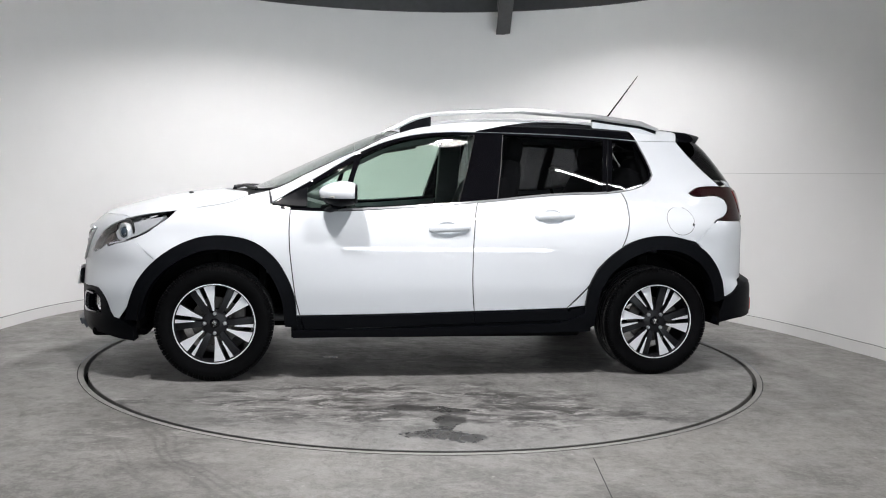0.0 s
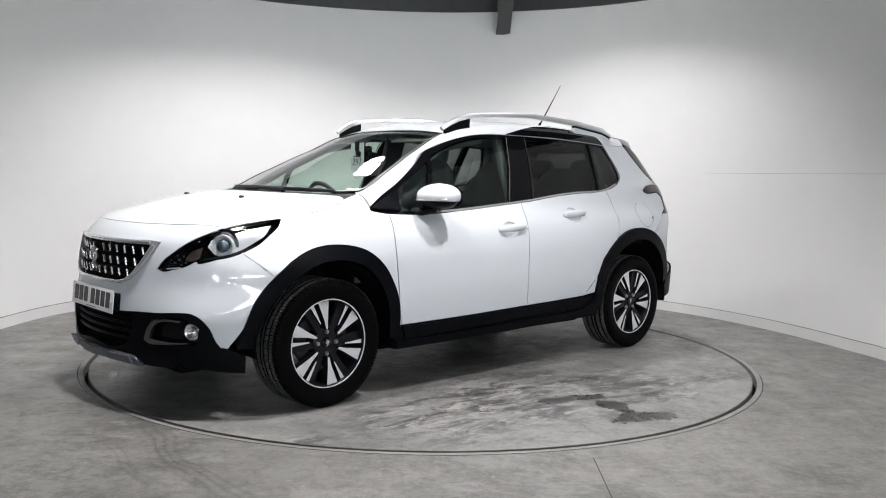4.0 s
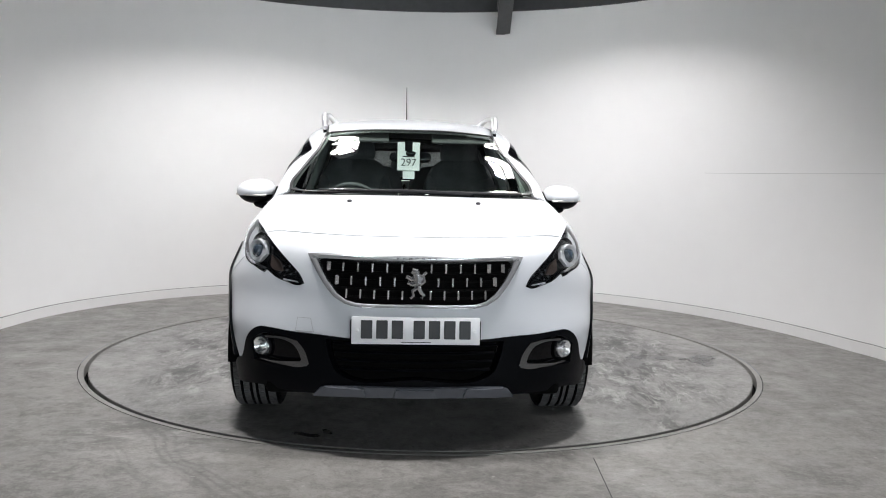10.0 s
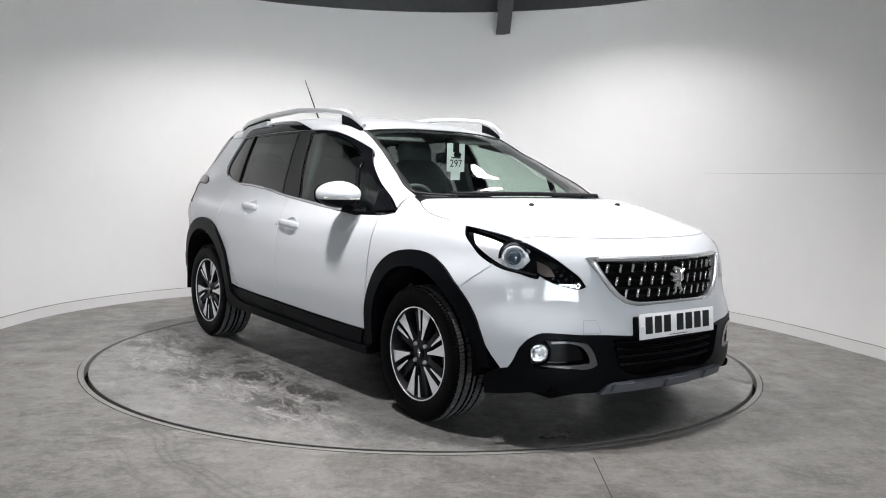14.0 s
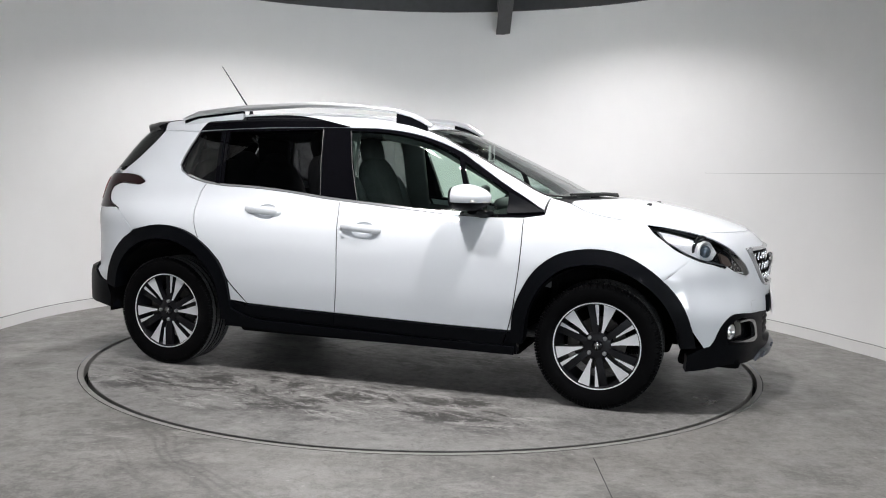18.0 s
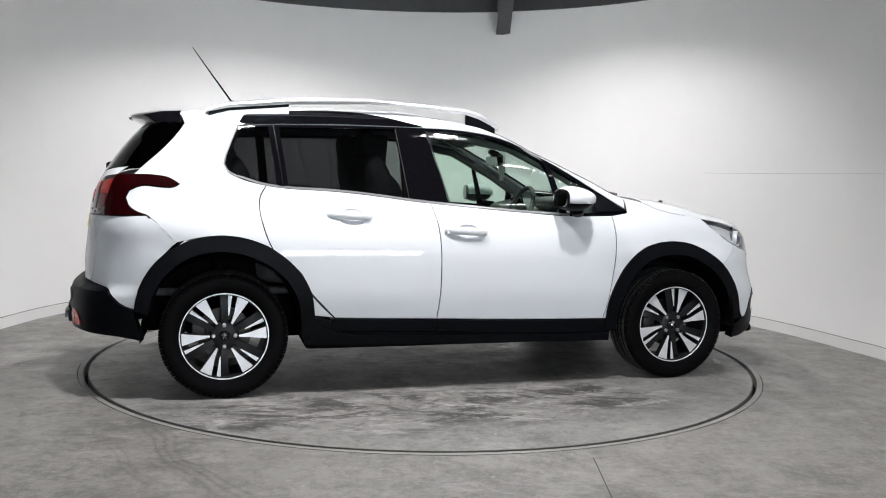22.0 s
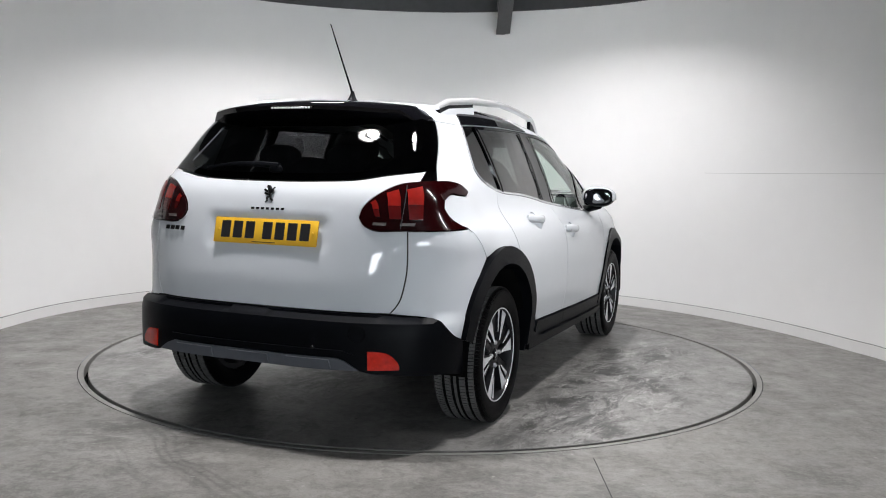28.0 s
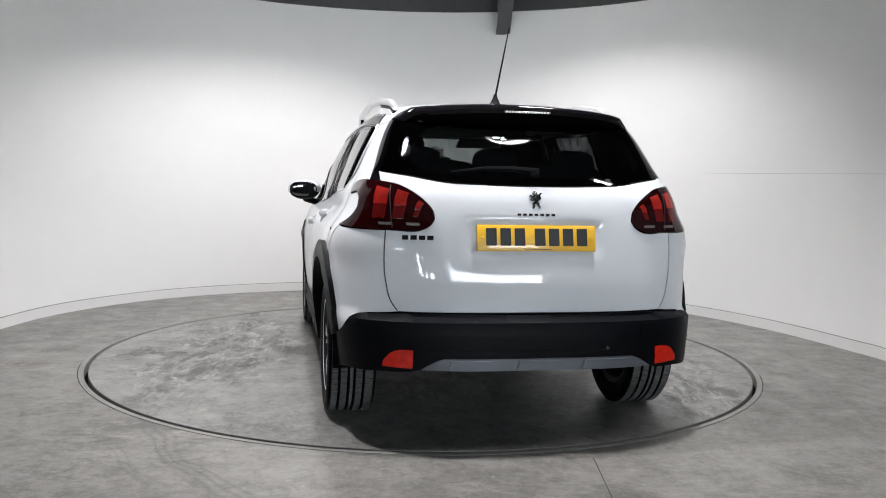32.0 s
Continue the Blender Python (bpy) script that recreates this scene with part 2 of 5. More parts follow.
WIDE = curve((0.10, 0.22, 0.38, 0.55, 0.70, 0.82, 0.90, 0.955, 1.00, 1.10, 1.20, 1.30, 1.40, 1.56),
             (0.80, 0.82, 0.843, 0.862, 0.864, 0.850, 0.820, 0.780, 0.753, 0.722, 0.688, 0.649, 0.603, 0.49))
TAPER = curve((-2.2, -1.95, -1.7, -1.45, -1.1, 0.5, 1.0, 1.27, 1.5, 1.75, 2.0, 2.3),
              (0.82, 0.885, 0.945, 0.985, 1.0, 1.0, 0.99, 0.967, 0.93, 0.882, 0.825, 0.75))
TOPLINE = curve((-2.3, -1.75, -1.5, -1.2, -0.8, -0.4, 0.0, 0.3, 0.6, 0.9, 1.12, 1.3, 1.5, 1.79, 1.97, 2.06, 2.3),
                (1.38, 1.455, 1.483, 1.51, 1.527, 1.525, 1.488, 1.418, 1.295, 1.155, 1.058, 1.043, 1.02, 0.955, 0.893, 0.85, 0.68))
NOSE = curve((0.10, 0.22, 0.30, 0.45, 0.60, 0.70, 0.80, 0.86, 0.95, 1.6),
             (1.93, 2.07, 2.10, 2.10, 2.095, 2.085, 2.06, 2.03, 1.97, 1.5))
TAIL = curve((0.15, 0.28, 0.36, 0.53, 0.562, 0.68, 0.80, 0.94, 1.05, 1.12, 1.16, 1.28, 1.42, 1.6),
             (-1.90, -2.03, -2.05, -2.045, -1.989, -1.986, -1.972, -1.952, -1.926, -1.891, -1.868, -1.782, -1.66, -1.48))


CROWN = curve((-2.2, 0.2, 0.6, 1.0, 1.3, 1.6, 2.1), (0.14, 0.12, 0.06, 0.03, 0.06, 0.13, 0.16))
SWEEP = curve((0.1, 0.45, 0.65, 1.0), (0.40, 0.40, 0.52, 0.50))


def smax(a, b, k):
    h = np.maximum(k - np.abs(a - b), 0) / k
    return np.maximum(a, b) + h * h * k * 0.25


# the front wings flare out low down, round the wheel arches
FLARE = curve((0.85, 1.05, 1.45, 1.72, 1.95, 2.15), (0.0, 0.006, 0.040, 0.046, 0.028, 0.02))


def ease(t):
    t = np.clip(t, 0, 1)
    return t * t * (3 - 2 * t)


def form(x, y, z):
    """Negative inside the car's outer skin, positive outside."""
    ay = np.abs(y)
    side = ay - WIDE(z) * TAPER(x) * (1 - 0.05 * np.clip((z - 1.1) / 0.3, 0, 1) * np.clip((-x - 0.7) / 0.6, 0, 1))
    side = side - 0.018 * ease((z - 1.0) / 0.2) * ease((x + 0.3) / 0.5)
    side = side - FLARE(x) * (1 - ease((z - 0.66) / 0.17))
    top = z - TOPLINE(x + 0.28 * ay ** 2 * np.clip((x - 0.15) / 0.3, 0, 1) * np.clip((1.9 - x) / 0.5, 0, 1)) + CROWN(x) * ay ** 2
    front = (x - NOSE(z)) + SWEEP(z) * ay ** 2
    high = ease((z - 0.68) / 0.2) * (1 - ease((z - 1.12) / 0.2))
    # haunches over the rear wheels, and the hollow that the rear plate sits in
    side = side - 0.036 * ease((z - 0.74) / 0.2) * (1 - ease((z - 1.02) / 0.2)) * ease((-x - 1.25) / 0.35)
    rear = (TAIL(z) - x) + 0.03 * ay ** 2 + (0.50 - 0.10 * high) * ay ** 4
    rear = rear + 0.010 * (1 - ease((ay - 0.275) / 0.05)) * (1 - ease((z - 0.942) / 0.022)) * ease((z - 0.805) / 0.05)
    f = smax(smax(side, front, 0.19), top, 0.075)
    f = smax(f, rear, 0.11)
    return smax(f, 0.16 - z, 0.03)


def onto(org, way, near=0.0, far=4.0):
    """Where rays from the points org along way first meet the form (vectorised)."""
    o, w = np.asarray(org, float), np.broadcast_to(np.asarray(way, float), np.shape(org))
    n = len(o)
    lo, hi, done = np.full(n, near), np.full(n, far), np.zeros(n, bool)
    prev = np.full(n, near)
    for s in np.linspace(near, far, 161)[1:]:
        left = np.flatnonzero(~done)
        if not len(left):
            break
        p = o[left] + w[left] * s
        hit = left[form(p[:, 0], p[:, 1], p[:, 2]) < 0]
        lo[hit], hi[hit] = prev[hit], s
        done[hit] = True
        prev[:] = s
    for _ in range(20):
        mid = (lo + hi) / 2
        p = o + w * mid[:, None]
        ins = form(p[:, 0], p[:, 1], p[:, 2]) < 0
        hi, lo = np.where(ins, mid, hi), np.where(ins, lo, mid)
    return o + w * hi[:, None], done



# ---- mesh tools ----
def finish(me, mat, sharp=38):
    me.materials.append(mat)
    me.polygons.foreach_set("use_smooth", [True] * len(me.polygons))
    me.set_sharp_from_angle(angle=radians(sharp))
    me.update()
    return me


def part(name, bm, mat, parent=None, label="", at=None, sharp=38):
    """Links a bmesh as one mesh object, under a thing or a part where one is given."""
    me = bpy.data.meshes.new(name)
    bmesh.ops.recalc_face_normals(bm, faces=bm.faces)
    bm.to_mesh(me)
    bm.free()
    finish(me, mat, sharp)
    ob = new(name, me)
    ob.parent = parent
    if at is not None:
        ob.matrix_basis = at
    if label:
        tagged(ob, label)
    return ob


def rbox(size, bevel=0.01, seg=2, m=None):
    """A box with rounded edges."""
    bm = bmesh.new()
    bmesh.ops.create_cube(bm, size=1, matrix=Matrix.Diagonal((*size, 1)))
    if bevel:
        bmesh.ops.bevel(bm, geom=list(bm.edges), offset=bevel, segments=seg, profile=0.5, affect="EDGES")
    if m is not None:
        bmesh.ops.transform(bm, matrix=m, verts=bm.verts)
    return bm


def merge(*bms):
    out = bms[0]
    for other in bms[1:]:
        me = bpy.data.meshes.new("tmp")
        other.to_mesh(me)
        other.free()
        out.from_mesh(me)
        bpy.data.meshes.remove(me)
    return out


def lathe(profile, n=96, closed=False):
    """Turns (r, y) points about the y axis."""
    bm = bmesh.new()
    rings = [[bm.verts.new((r * math.cos(a), y, r * math.sin(a))) for r, y in profile]
             for a in (2 * math.pi * i / n for i in range(n))]
    k = len(profile)
    for i in range(n):
        p, q = rings[i], rings[(i + 1) % n]
        for j in range(k if closed else k - 1):
            bm.faces.new((p[j], p[(j + 1) % k], q[(j + 1) % k], q[j]))
    bmesh.ops.remove_doubles(bm, verts=bm.verts, dist=1e-6)
    return bm


def prism(poly, y0, y1, bevel=0.0):
    """A flat outline in (x, z), given depth from y0 to y1."""
    bm = bmesh.new()
    a = [bm.verts.new((x, y1, z)) for x, z in poly]
    b = [bm.verts.new((x, y0, z)) for x, z in poly]
    n = len(poly)
    top = bm.faces.new(a)
    bm.faces.new(b[::-1])
    for i in range(n):
        bm.faces.new((a[i], b[i], b[(i + 1) % n], a[(i + 1) % n]))
    if bevel:
        bmesh.ops.bevel(bm, geom=list(top.edges), offset=bevel, segments=2, profile=0.5, affect="EDGES")
    return bm


def tube(points, radius, n=10, flat=1.0):
    """A round or flattened bar along a line of points; radius may differ from point to point."""
    bm = bmesh.new()
    pts = [Vector(p) for p in points]
    rad = radius if isinstance(radius, (list, tuple)) else [radius] * len(pts)
    rings = []
    for i, p in enumerate(pts):
        d = (pts[min(i + 1, len(pts) - 1)] - pts[max(i - 1, 0)]).normalized()
        s = d.cross(Vector((0, 0, 1)))
        s = s.normalized() if s.length > 1e-3 else Vector((0, 1, 0))
        u = s.cross(d)
        rings.append([bm.verts.new(p + rad[i] * (math.cos(a) * s + flat * math.sin(a) * u)) for a in (2 * math.pi * k / n for k in range(n))])
    for p, q in zip(rings, rings[1:]):
        for k in range(n):
            bm.faces.new((p[k], p[(k + 1) % n], q[(k + 1) % n], q[k]))
    bm.faces.new(rings[0])
    bm.faces.new(rings[-1][::-1])
    return bm


def words(name, text, size, mat, parent, at):
    """Letters of the built-in font, as a thin mesh."""
    cu = bpy.data.curves.new(name, "FONT")
    cu.body, cu.size, cu.extrude, cu.align_x, cu.align_y = text, size, 0.0004, "CENTER", "CENTER"
    tmp = new("tmp", cu)
    me = bpy.data.meshes.new_from_object(tmp.evaluated_get(bpy.context.evaluated_depsgraph_get()))
    bpy.data.objects.remove(tmp)
    bpy.data.curves.remove(cu)
    me.materials.clear()
    me.materials.append(mat)
    ob = new(name, me)
    ob.parent = parent
    ob.matrix_basis = at
    return ob


# ---- skin panels: an outline is thrown onto the car's form along a direction ----
def planar(way):
    w = np.array(Vector(way).normalized())
    u = np.cross(w, (0, 0, 1)) if abs(w[2]) < 0.99 else np.array((1.0, 0, 0))
    u /= np.linalg.norm(u)
    v = np.cross(u, w)
    return (lambda p: np.stack([p @ u, p @ v], 1)), (lambda q: (q[:, :1] * u + q[:, 1:] * v - 3 * w, np.broadcast_to(w, (len(q), 3)), 6.0))


def wrapped(x0, s):
    """Outlines wrapped round the nose (s = 1) or the tail (s = -1), about an upright axis at x0."""
    def to2(p):
        return np.stack([np.arctan2(p[:, 1], (p[:, 0] - x0) * s), p[:, 2]], 1)

    def rays(q):
        d = np.stack([np.cos(q[:, 0]) * s, np.sin(q[:, 0]), 0 * q[:, 0]], 1)
        return np.array((x0, 0, 0)) + d * 2.5 + np.stack([0 * q[:, 0], 0 * q[:, 0], q[:, 1]], 1), -d, 2.4
    return to2, rays


SIDE, TOP, SHOULDER = planar((0, -1, 0)), planar((0, 0, -1)), planar((0, -0.6, -0.8))
NOSEWRAP, TAILWRAP = wrapped(1.0, 1), wrapped(-1.0, -1)
FRONT, REAR = planar((-1, 0, 0)), planar((1, 0, 0))


def S(*pts):
    """Points (x, z) on the car's left flank."""
    p = np.array(pts, float)
    return onto(np.stack([p[:, 0], np.full(len(p), 1.3), p[:, 1]], 1), (0, -1, 0), 0, 1.3)[0]


def F(*pts):
    """Points (y, z) on the nose."""
    p = np.array(pts, float)
    return onto(np.stack([np.full(len(p), 2.6), p[:, 0], p[:, 1]], 1), (-1, 0, 0), 0, 2.6)[0]


def R(*pts):
    """Points (y, z) on the tail."""
    p = np.array(pts, float)
    return onto(np.stack([np.full(len(p), -2.6), p[:, 0], p[:, 1]], 1), (1, 0, 0), 0, 2.6)[0]


def T(*pts):
    """Points (x, y) on the top."""
    p = np.array(pts, float)
    return onto(np.stack([p[:, 0], p[:, 1], np.full(len(p), 2.0)], 1), (0, 0, -1), 0, 2.0)[0]


def snap(pts, proj):
    """Points moved onto the form along a projection."""
    org, way, far = proj[1](proj[0](np.asarray(pts, float)))
    return onto(org, way, 0, far)[0]


def P3(*pts):
    return np.array(pts, float)


def area2(q):
    x, y = q[:, 0], q[:, 1]
    return 0.5 * np.sum(x * np.roll(y, -1) - y * np.roll(x, -1))


def rounded(q, step, corner):
    """A closed outline made smooth, but for its sharp corners, with even steps."""
    n, out = len(q), []
    tan, sharp = [], []
    for i in range(n):
        a, b = q[i] - q[i - 1], q[(i + 1) % n] - q[i]
        la, lb = np.linalg.norm(a) + 1e-9, np.linalg.norm(b) + 1e-9
        turn = math.degrees(math.acos(np.clip(a @ b / la / lb, -1, 1)))
        sharp.append(turn > corner)
        tan.append((a / la * lb + b / lb * la) / (la + lb))
    for i in range(n):
        j = (i + 1) % n
        d = q[j] - q[i]
        L = np.linalg.norm(d)
        m0 = d if sharp[i] else tan[i] * L
        m1 = d if sharp[j] else tan[j] * L
        for t in np.arange(max(1, int(round(L / step)))) / max(1, int(round(L / step))):
            out.append((2 * t ** 3 - 3 * t * t + 1) * q[i] + (t ** 3 - 2 * t * t + t) * m0 + (3 * t * t - 2 * t ** 3) * q[j] + (t ** 3 - t * t) * m1)
    return np.array(out)


def moved_in(q, d):
    """An outline drawn in by d."""
    s = 1 if area2(q) > 0 else -1
    e = np.roll(q, -1, 0) - np.roll(q, 1, 0)
    e /= np.linalg.norm(e, axis=1, keepdims=True) + 1e-9
    return q + d * s * np.stack([-e[:, 1], e[:, 0]], 1)


def within(p, q):
    """Which points p lie inside the outline q."""
    ins = np.zeros(len(p), bool)
    for (x0, y0), (x1, y1) in zip(q, np.roll(q, -1, 0)):
        hit = (y0 > p[:, 1]) != (y1 > p[:, 1])
        ins ^= hit & (p[:, 0] < (x1 - x0) * (p[:, 1] - y0) / (y1 - y0 + 1e-12) + x0)
    return ins


def normals(p, h=1e-3):
    g = []
    for e in np.eye(3) * h:
        a, b = p + e, p - e
        g.append(form(a[:, 0], a[:, 1], a[:, 2]) - form(b[:, 0], b[:, 1], b[:, 2]))
    g = np.stack(g, 1)
    return g / (np.linalg.norm(g, axis=1, keepdims=True) + 1e-12)


def full(loop):
    """Closes a left-half outline, which runs from the middle line to the middle line, with its mirror image."""
    loop = np.array(loop)
    return np.concatenate([loop, [p * (1, -1, 1) for p in loop[::-1] if abs(p[1]) > 0.012]])


from mathutils.geometry import delaunay_2d_cdt


def skin(loop, proj, off=0.0, depth=0.02, res=0.04, holes=(), gap=0.002, corner=38, dish=()):
    """Vertices and faces of a panel: the outline's inside thrown onto the form, with a turned-in edge."""
    to2, rays = proj
    q = moved_in(rounded(to2(np.asarray(loop)), res * 0.5, corner), gap)
    hs = [moved_in(rounded(to2(np.asarray(h)), res * 0.5, corner), -gap) for h in holes]
    lo, hi = q.min(0), q.max(0)
    gx, gy = np.meshgrid(np.arange(lo[0], hi[0], res), np.arange(lo[1], hi[1], res * 0.87), indexing="ij")
    gx = gx + (np.arange(gx.shape[1]) % 2) * res * 0.5
    g = np.stack([gx.ravel(), gy.ravel()], 1)
    rim = np.concatenate([q] + hs)
    keep = within(g, q)
    for h in hs:
        keep &= ~within(g, h)
    g = g[keep]
    if len(g):
        g = g[np.sqrt(((g[:, None] - rim[None]) ** 2).sum(2)).min(1) > res * 0.38]
    pts = np.concatenate([rim, g])
    edges, k = [], 0
    for ring in [q] + hs:
        edges += [(k + i, k + (i + 1) % len(ring)) for i in range(len(ring))]
        k += len(ring)
    vs, _, fs, _, _, _ = delaunay_2d_cdt([Vector(p) for p in pts], edges, [], 0, 1e-6)
    vs = np.array([tuple(v) for v in vs])
    fs = np.array([f for f in fs if len(f) == 3])
    mid = vs[fs].mean(1)
    ok = within(mid, q)
    for h in hs:
        ok &= ~within(mid, h)
    org, way, far = rays(vs)
    p, hit = onto(org, way, 0, far)
    n = normals(p)
    fs = fs[ok & hit[fs].all(1)]
    o = np.full(len(vs), off)
    if dish:
        mid, half, deep = np.array(dish[:2]), np.array(dish[2:4]), dish[4]
        r2 = (((vs - mid) / half) ** 2).sum(1)
        o = off - deep * np.clip(1 - r2, 0, 1) ** 0.7
    p = p + n * o[:, None]
    a, b, c = p[fs[:, 0]], p[fs[:, 1]], p[fs[:, 2]]
    if np.sum(np.cross(b - a, c - a) * n[fs[:, 0]]) < 0:
        fs = fs[:, ::-1]
    count = {}
    for f in fs:
        for i in range(3):
            count[(f[i], f[(i + 1) % 3])] = 1
    border = [e for e in count if (e[1], e[0]) not in count]
    back, verts, faces = {}, [tuple(v) for v in p], [tuple(int(i) for i in f) for f in fs]
    if depth:
        for e in border:
            for i in e:
                if i not in back:
                    back[i] = len(verts)
                    verts.append(tuple(p[i] - n[i] * depth))
        faces += [(int(e[1]), int(e[0]), back[e[0]], back[e[1]]) for e in border]
    return verts, faces


def panel(name, loop, proj, mat, parent, label="", both=True, **kw):
    """One skin panel as a part; with both, its mirror image on the car's other flank too."""
    verts, faces = skin(loop, proj, **kw)
    made = []
    for s in ((1, -1) if both else (1,)):
        me = bpy.data.meshes.new(name)
        me.from_pydata([(x, y * s, z) for x, y, z in verts], [], faces if s > 0 else [f[::-1] for f in faces])
        finish(me, mat)
        ob = new(name, me)
        ob.parent = parent if not isinstance(parent, (list, tuple)) else parent[len(made)]
        if label:
            tagged(ob, label)
        made.append(ob)
    return made


def both_sides(name, make, mat, parent, label="", at=(0, 0, 0), sharp=38):
    """A part built on the left and mirrored to the right. make() gives a bmesh."""
    made = []
    for s in (1, -1):
        bm = make()
        bmesh.ops.translate(bm, verts=bm.verts, vec=at)
        if s < 0:
            bmesh.ops.scale(bm, vec=(1, -1, 1), verts=bm.verts)
        made.append(part(name, bm, mat, parent if not isinstance(parent, (list, tuple)) else parent[len(made)], label, sharp=sharp))
    return made



# ---- the booth ----
CX, CY, WR, WH = -0.087, 0.05, 3.05, 2.78
# the wall is not quite round: its radius by the angle in degrees
WALL_R = curve((-24, -0.6, 5.5, 16, 28, 51, 90, 121, 135, 146, 158, 170, 204), (3.22, 3.14, 3.07, 3.02, 3.005, 3.012, 3.05, 3.09, 3.10, 3.073, 3.034, 2.96, 2.88))


def arc(name, rings, a0, a1, n, mat, cx=CX, cy=CY):
    """A section of (radius, height) points swept along an arc, closed at both ends."""
    bm = bmesh.new()
    rows = []
    whole = abs(a1 - a0) >= 360
    for i in range(n if whole else n + 1):
        a = radians(a0 + (a1 - a0) * i / n)
        e = 0.0 if whole else float(WALL_R(math.degrees(a))) - WR
        rows.append([bm.verts.new(((r + e) * math.cos(a) + cx, (r + e) * math.sin(a) + cy, z)) for r, z in rings])
    k = len(rings)
    pairs = list(zip(rows, rows[1:])) + ([(rows[-1], rows[0])] if whole else [])
    for p, q in pairs:
        for j in range(k):
            bm.faces.new((p[j], q[j], q[(j + 1) % k], p[(j + 1) % k]))
    if not whole:
        bm.faces.new(rows[0])
        bm.faces.new(rows[-1][::-1])
    return part(name, bm, mat)


def slab(name, size, at, mat, label, category, kind="structure", bevel=0.0):
    return tagged(part(name, rbox(size, bevel, 1), mat, at=pose(*at)), label, category, kind=kind)


tagged(arc("wall_booth", ((WR, 0.0), (WR + 0.15, 0.0), (WR + 0.15, WH + 0.02), (WR, WH + 0.02)), -24, 204, 120, WALL),
       "smooth white painted curved booth wall", "wall", kind="structure")
tagged(arc("baseboard", ((WR - 0.007, 0.0), (WR - 0.001, 0.0), (WR - 0.001, 0.080), (WR - 0.007, 0.080)), -24, 204, 120, PLINTH),
       "low white painted curved skirting board", "baseboard", kind="structure")

# floor with a round opening for the turntable
RT = 2.034
bm = bmesh.new()
inner, outer = [], []
N = 128
for i in range(N):
    a = 2 * math.pi * i / N
    c, s = math.cos(a), math.sin(a)
    inner.append(bm.verts.new((2.081 * c, 2.081 * s, 0)))
    k = 14 / max(abs(c), abs(s))
    outer.append(bm.verts.new((k * c, k * s, 0)))
for i in range(N):
    bm.faces.new((inner[i], outer[i], outer[(i + 1) % N], inner[(i + 1) % N]))
tagged(part("floor", bm, FLOOR), "grey floated concrete floor with stains", "floor", kind="structure")
tagged(arc("floor_kerb", ((RT + 0.013, -0.06), (2.076, -0.06), (2.076, 0.001), (RT + 0.015, 0.001), (RT + 0.013, -0.001)), 0, 360, 128, STEEL_EDGE, 0, 0),
       "thin steel ring let into the floor round the turntable", "floor ring", kind="structure")
tagged(arc("floor_pit", ((0.2, -0.12), (2.2, -0.12), (2.2, -0.10), (0.2, -0.10)), 0, 360, 64, GAP, 0, 0),
       "dark pit under the turntable", "pit", kind="structure")
# saw-cut joint in the floor, from the ring towards the camera
JOINT = material("dusty joint filler and shadow line", (0.05, 0.05, 0.048), 0.9, grain=0.4, scale=30)
tagged(part("floor_joint", rbox((0.004, 2.6, 0.0016), 0, 1), JOINT, at=pose(0.655, -3.38, 0.0004, 0, 0, -2.4)),
       "thin dark saw-cut joint in the concrete", "joint", kind="structure")

turntable = tagged(part("turntable", lathe(((0.0, -0.05), (RT - 0.014, -0.05), (RT - 0.014, -0.003), (RT - 0.017, 0.0), (0.0, 0.0)), 128), DISC),
                   "round worn concrete turntable with smears and a damp patch", "turntable")
turntable.data.transform(pose(0, 0, 0, 90))
part("steel_rim", lathe(((RT - 0.0135, -0.05), (RT - 0.0105, -0.05), (RT - 0.0105, 0.0005), (RT - 0.0135, 0.0005)), 128, True), STEEL_EDGE, turntable, "thin worn steel rim").data.transform(pose(0, 0, 0, 90))

# ceiling and the steel beams that carry it
# the groove's shadow above the skirting, set in as a dark strip
tagged(arc("baseboard_joint", ((WR - 0.0064, 0.0800), (WR - 0.001, 0.0800), (WR - 0.001, 0.0825), (WR - 0.004, 0.0825)), -24, 204, 120, JOINT),
       "thin dark shadow line in the joint along the top of the skirting", "joint", kind="structure")
HAIRLINE = material("grey hairline crack", (0.40, 0.40, 0.39), 0.8)
tagged(arc("wall_joint", ((WR - 0.0012, 1.2295), (WR + 0.004, 1.2295), (WR + 0.004, 1.2315), (WR - 0.0012, 1.2315)), -3, 35, 30, HAIRLINE),
       "faint hairline joint across the white wall", "joint", kind="structure")
slab("ceiling", (22, 21, 0.2), (0, -2.0, 4.25), CEIL, "dark charcoal painted ceiling", "ceiling")
# black band added above the wall, in place of the dark roof space
tagged(arc("ceiling_dark_band", ((WR - 0.03, WH - 0.014), (WR - 0.001, WH - 0.014), (WR - 0.001, WH + 0.75), (WR - 0.02, WH + 0.75), (WR - 0.02, WH + 0.012), (WR - 0.03, WH + 0.012)), -24, 204, 120, BEAM),
       "black band added above the curved wall for the dark roof space", "trim", kind="structure")


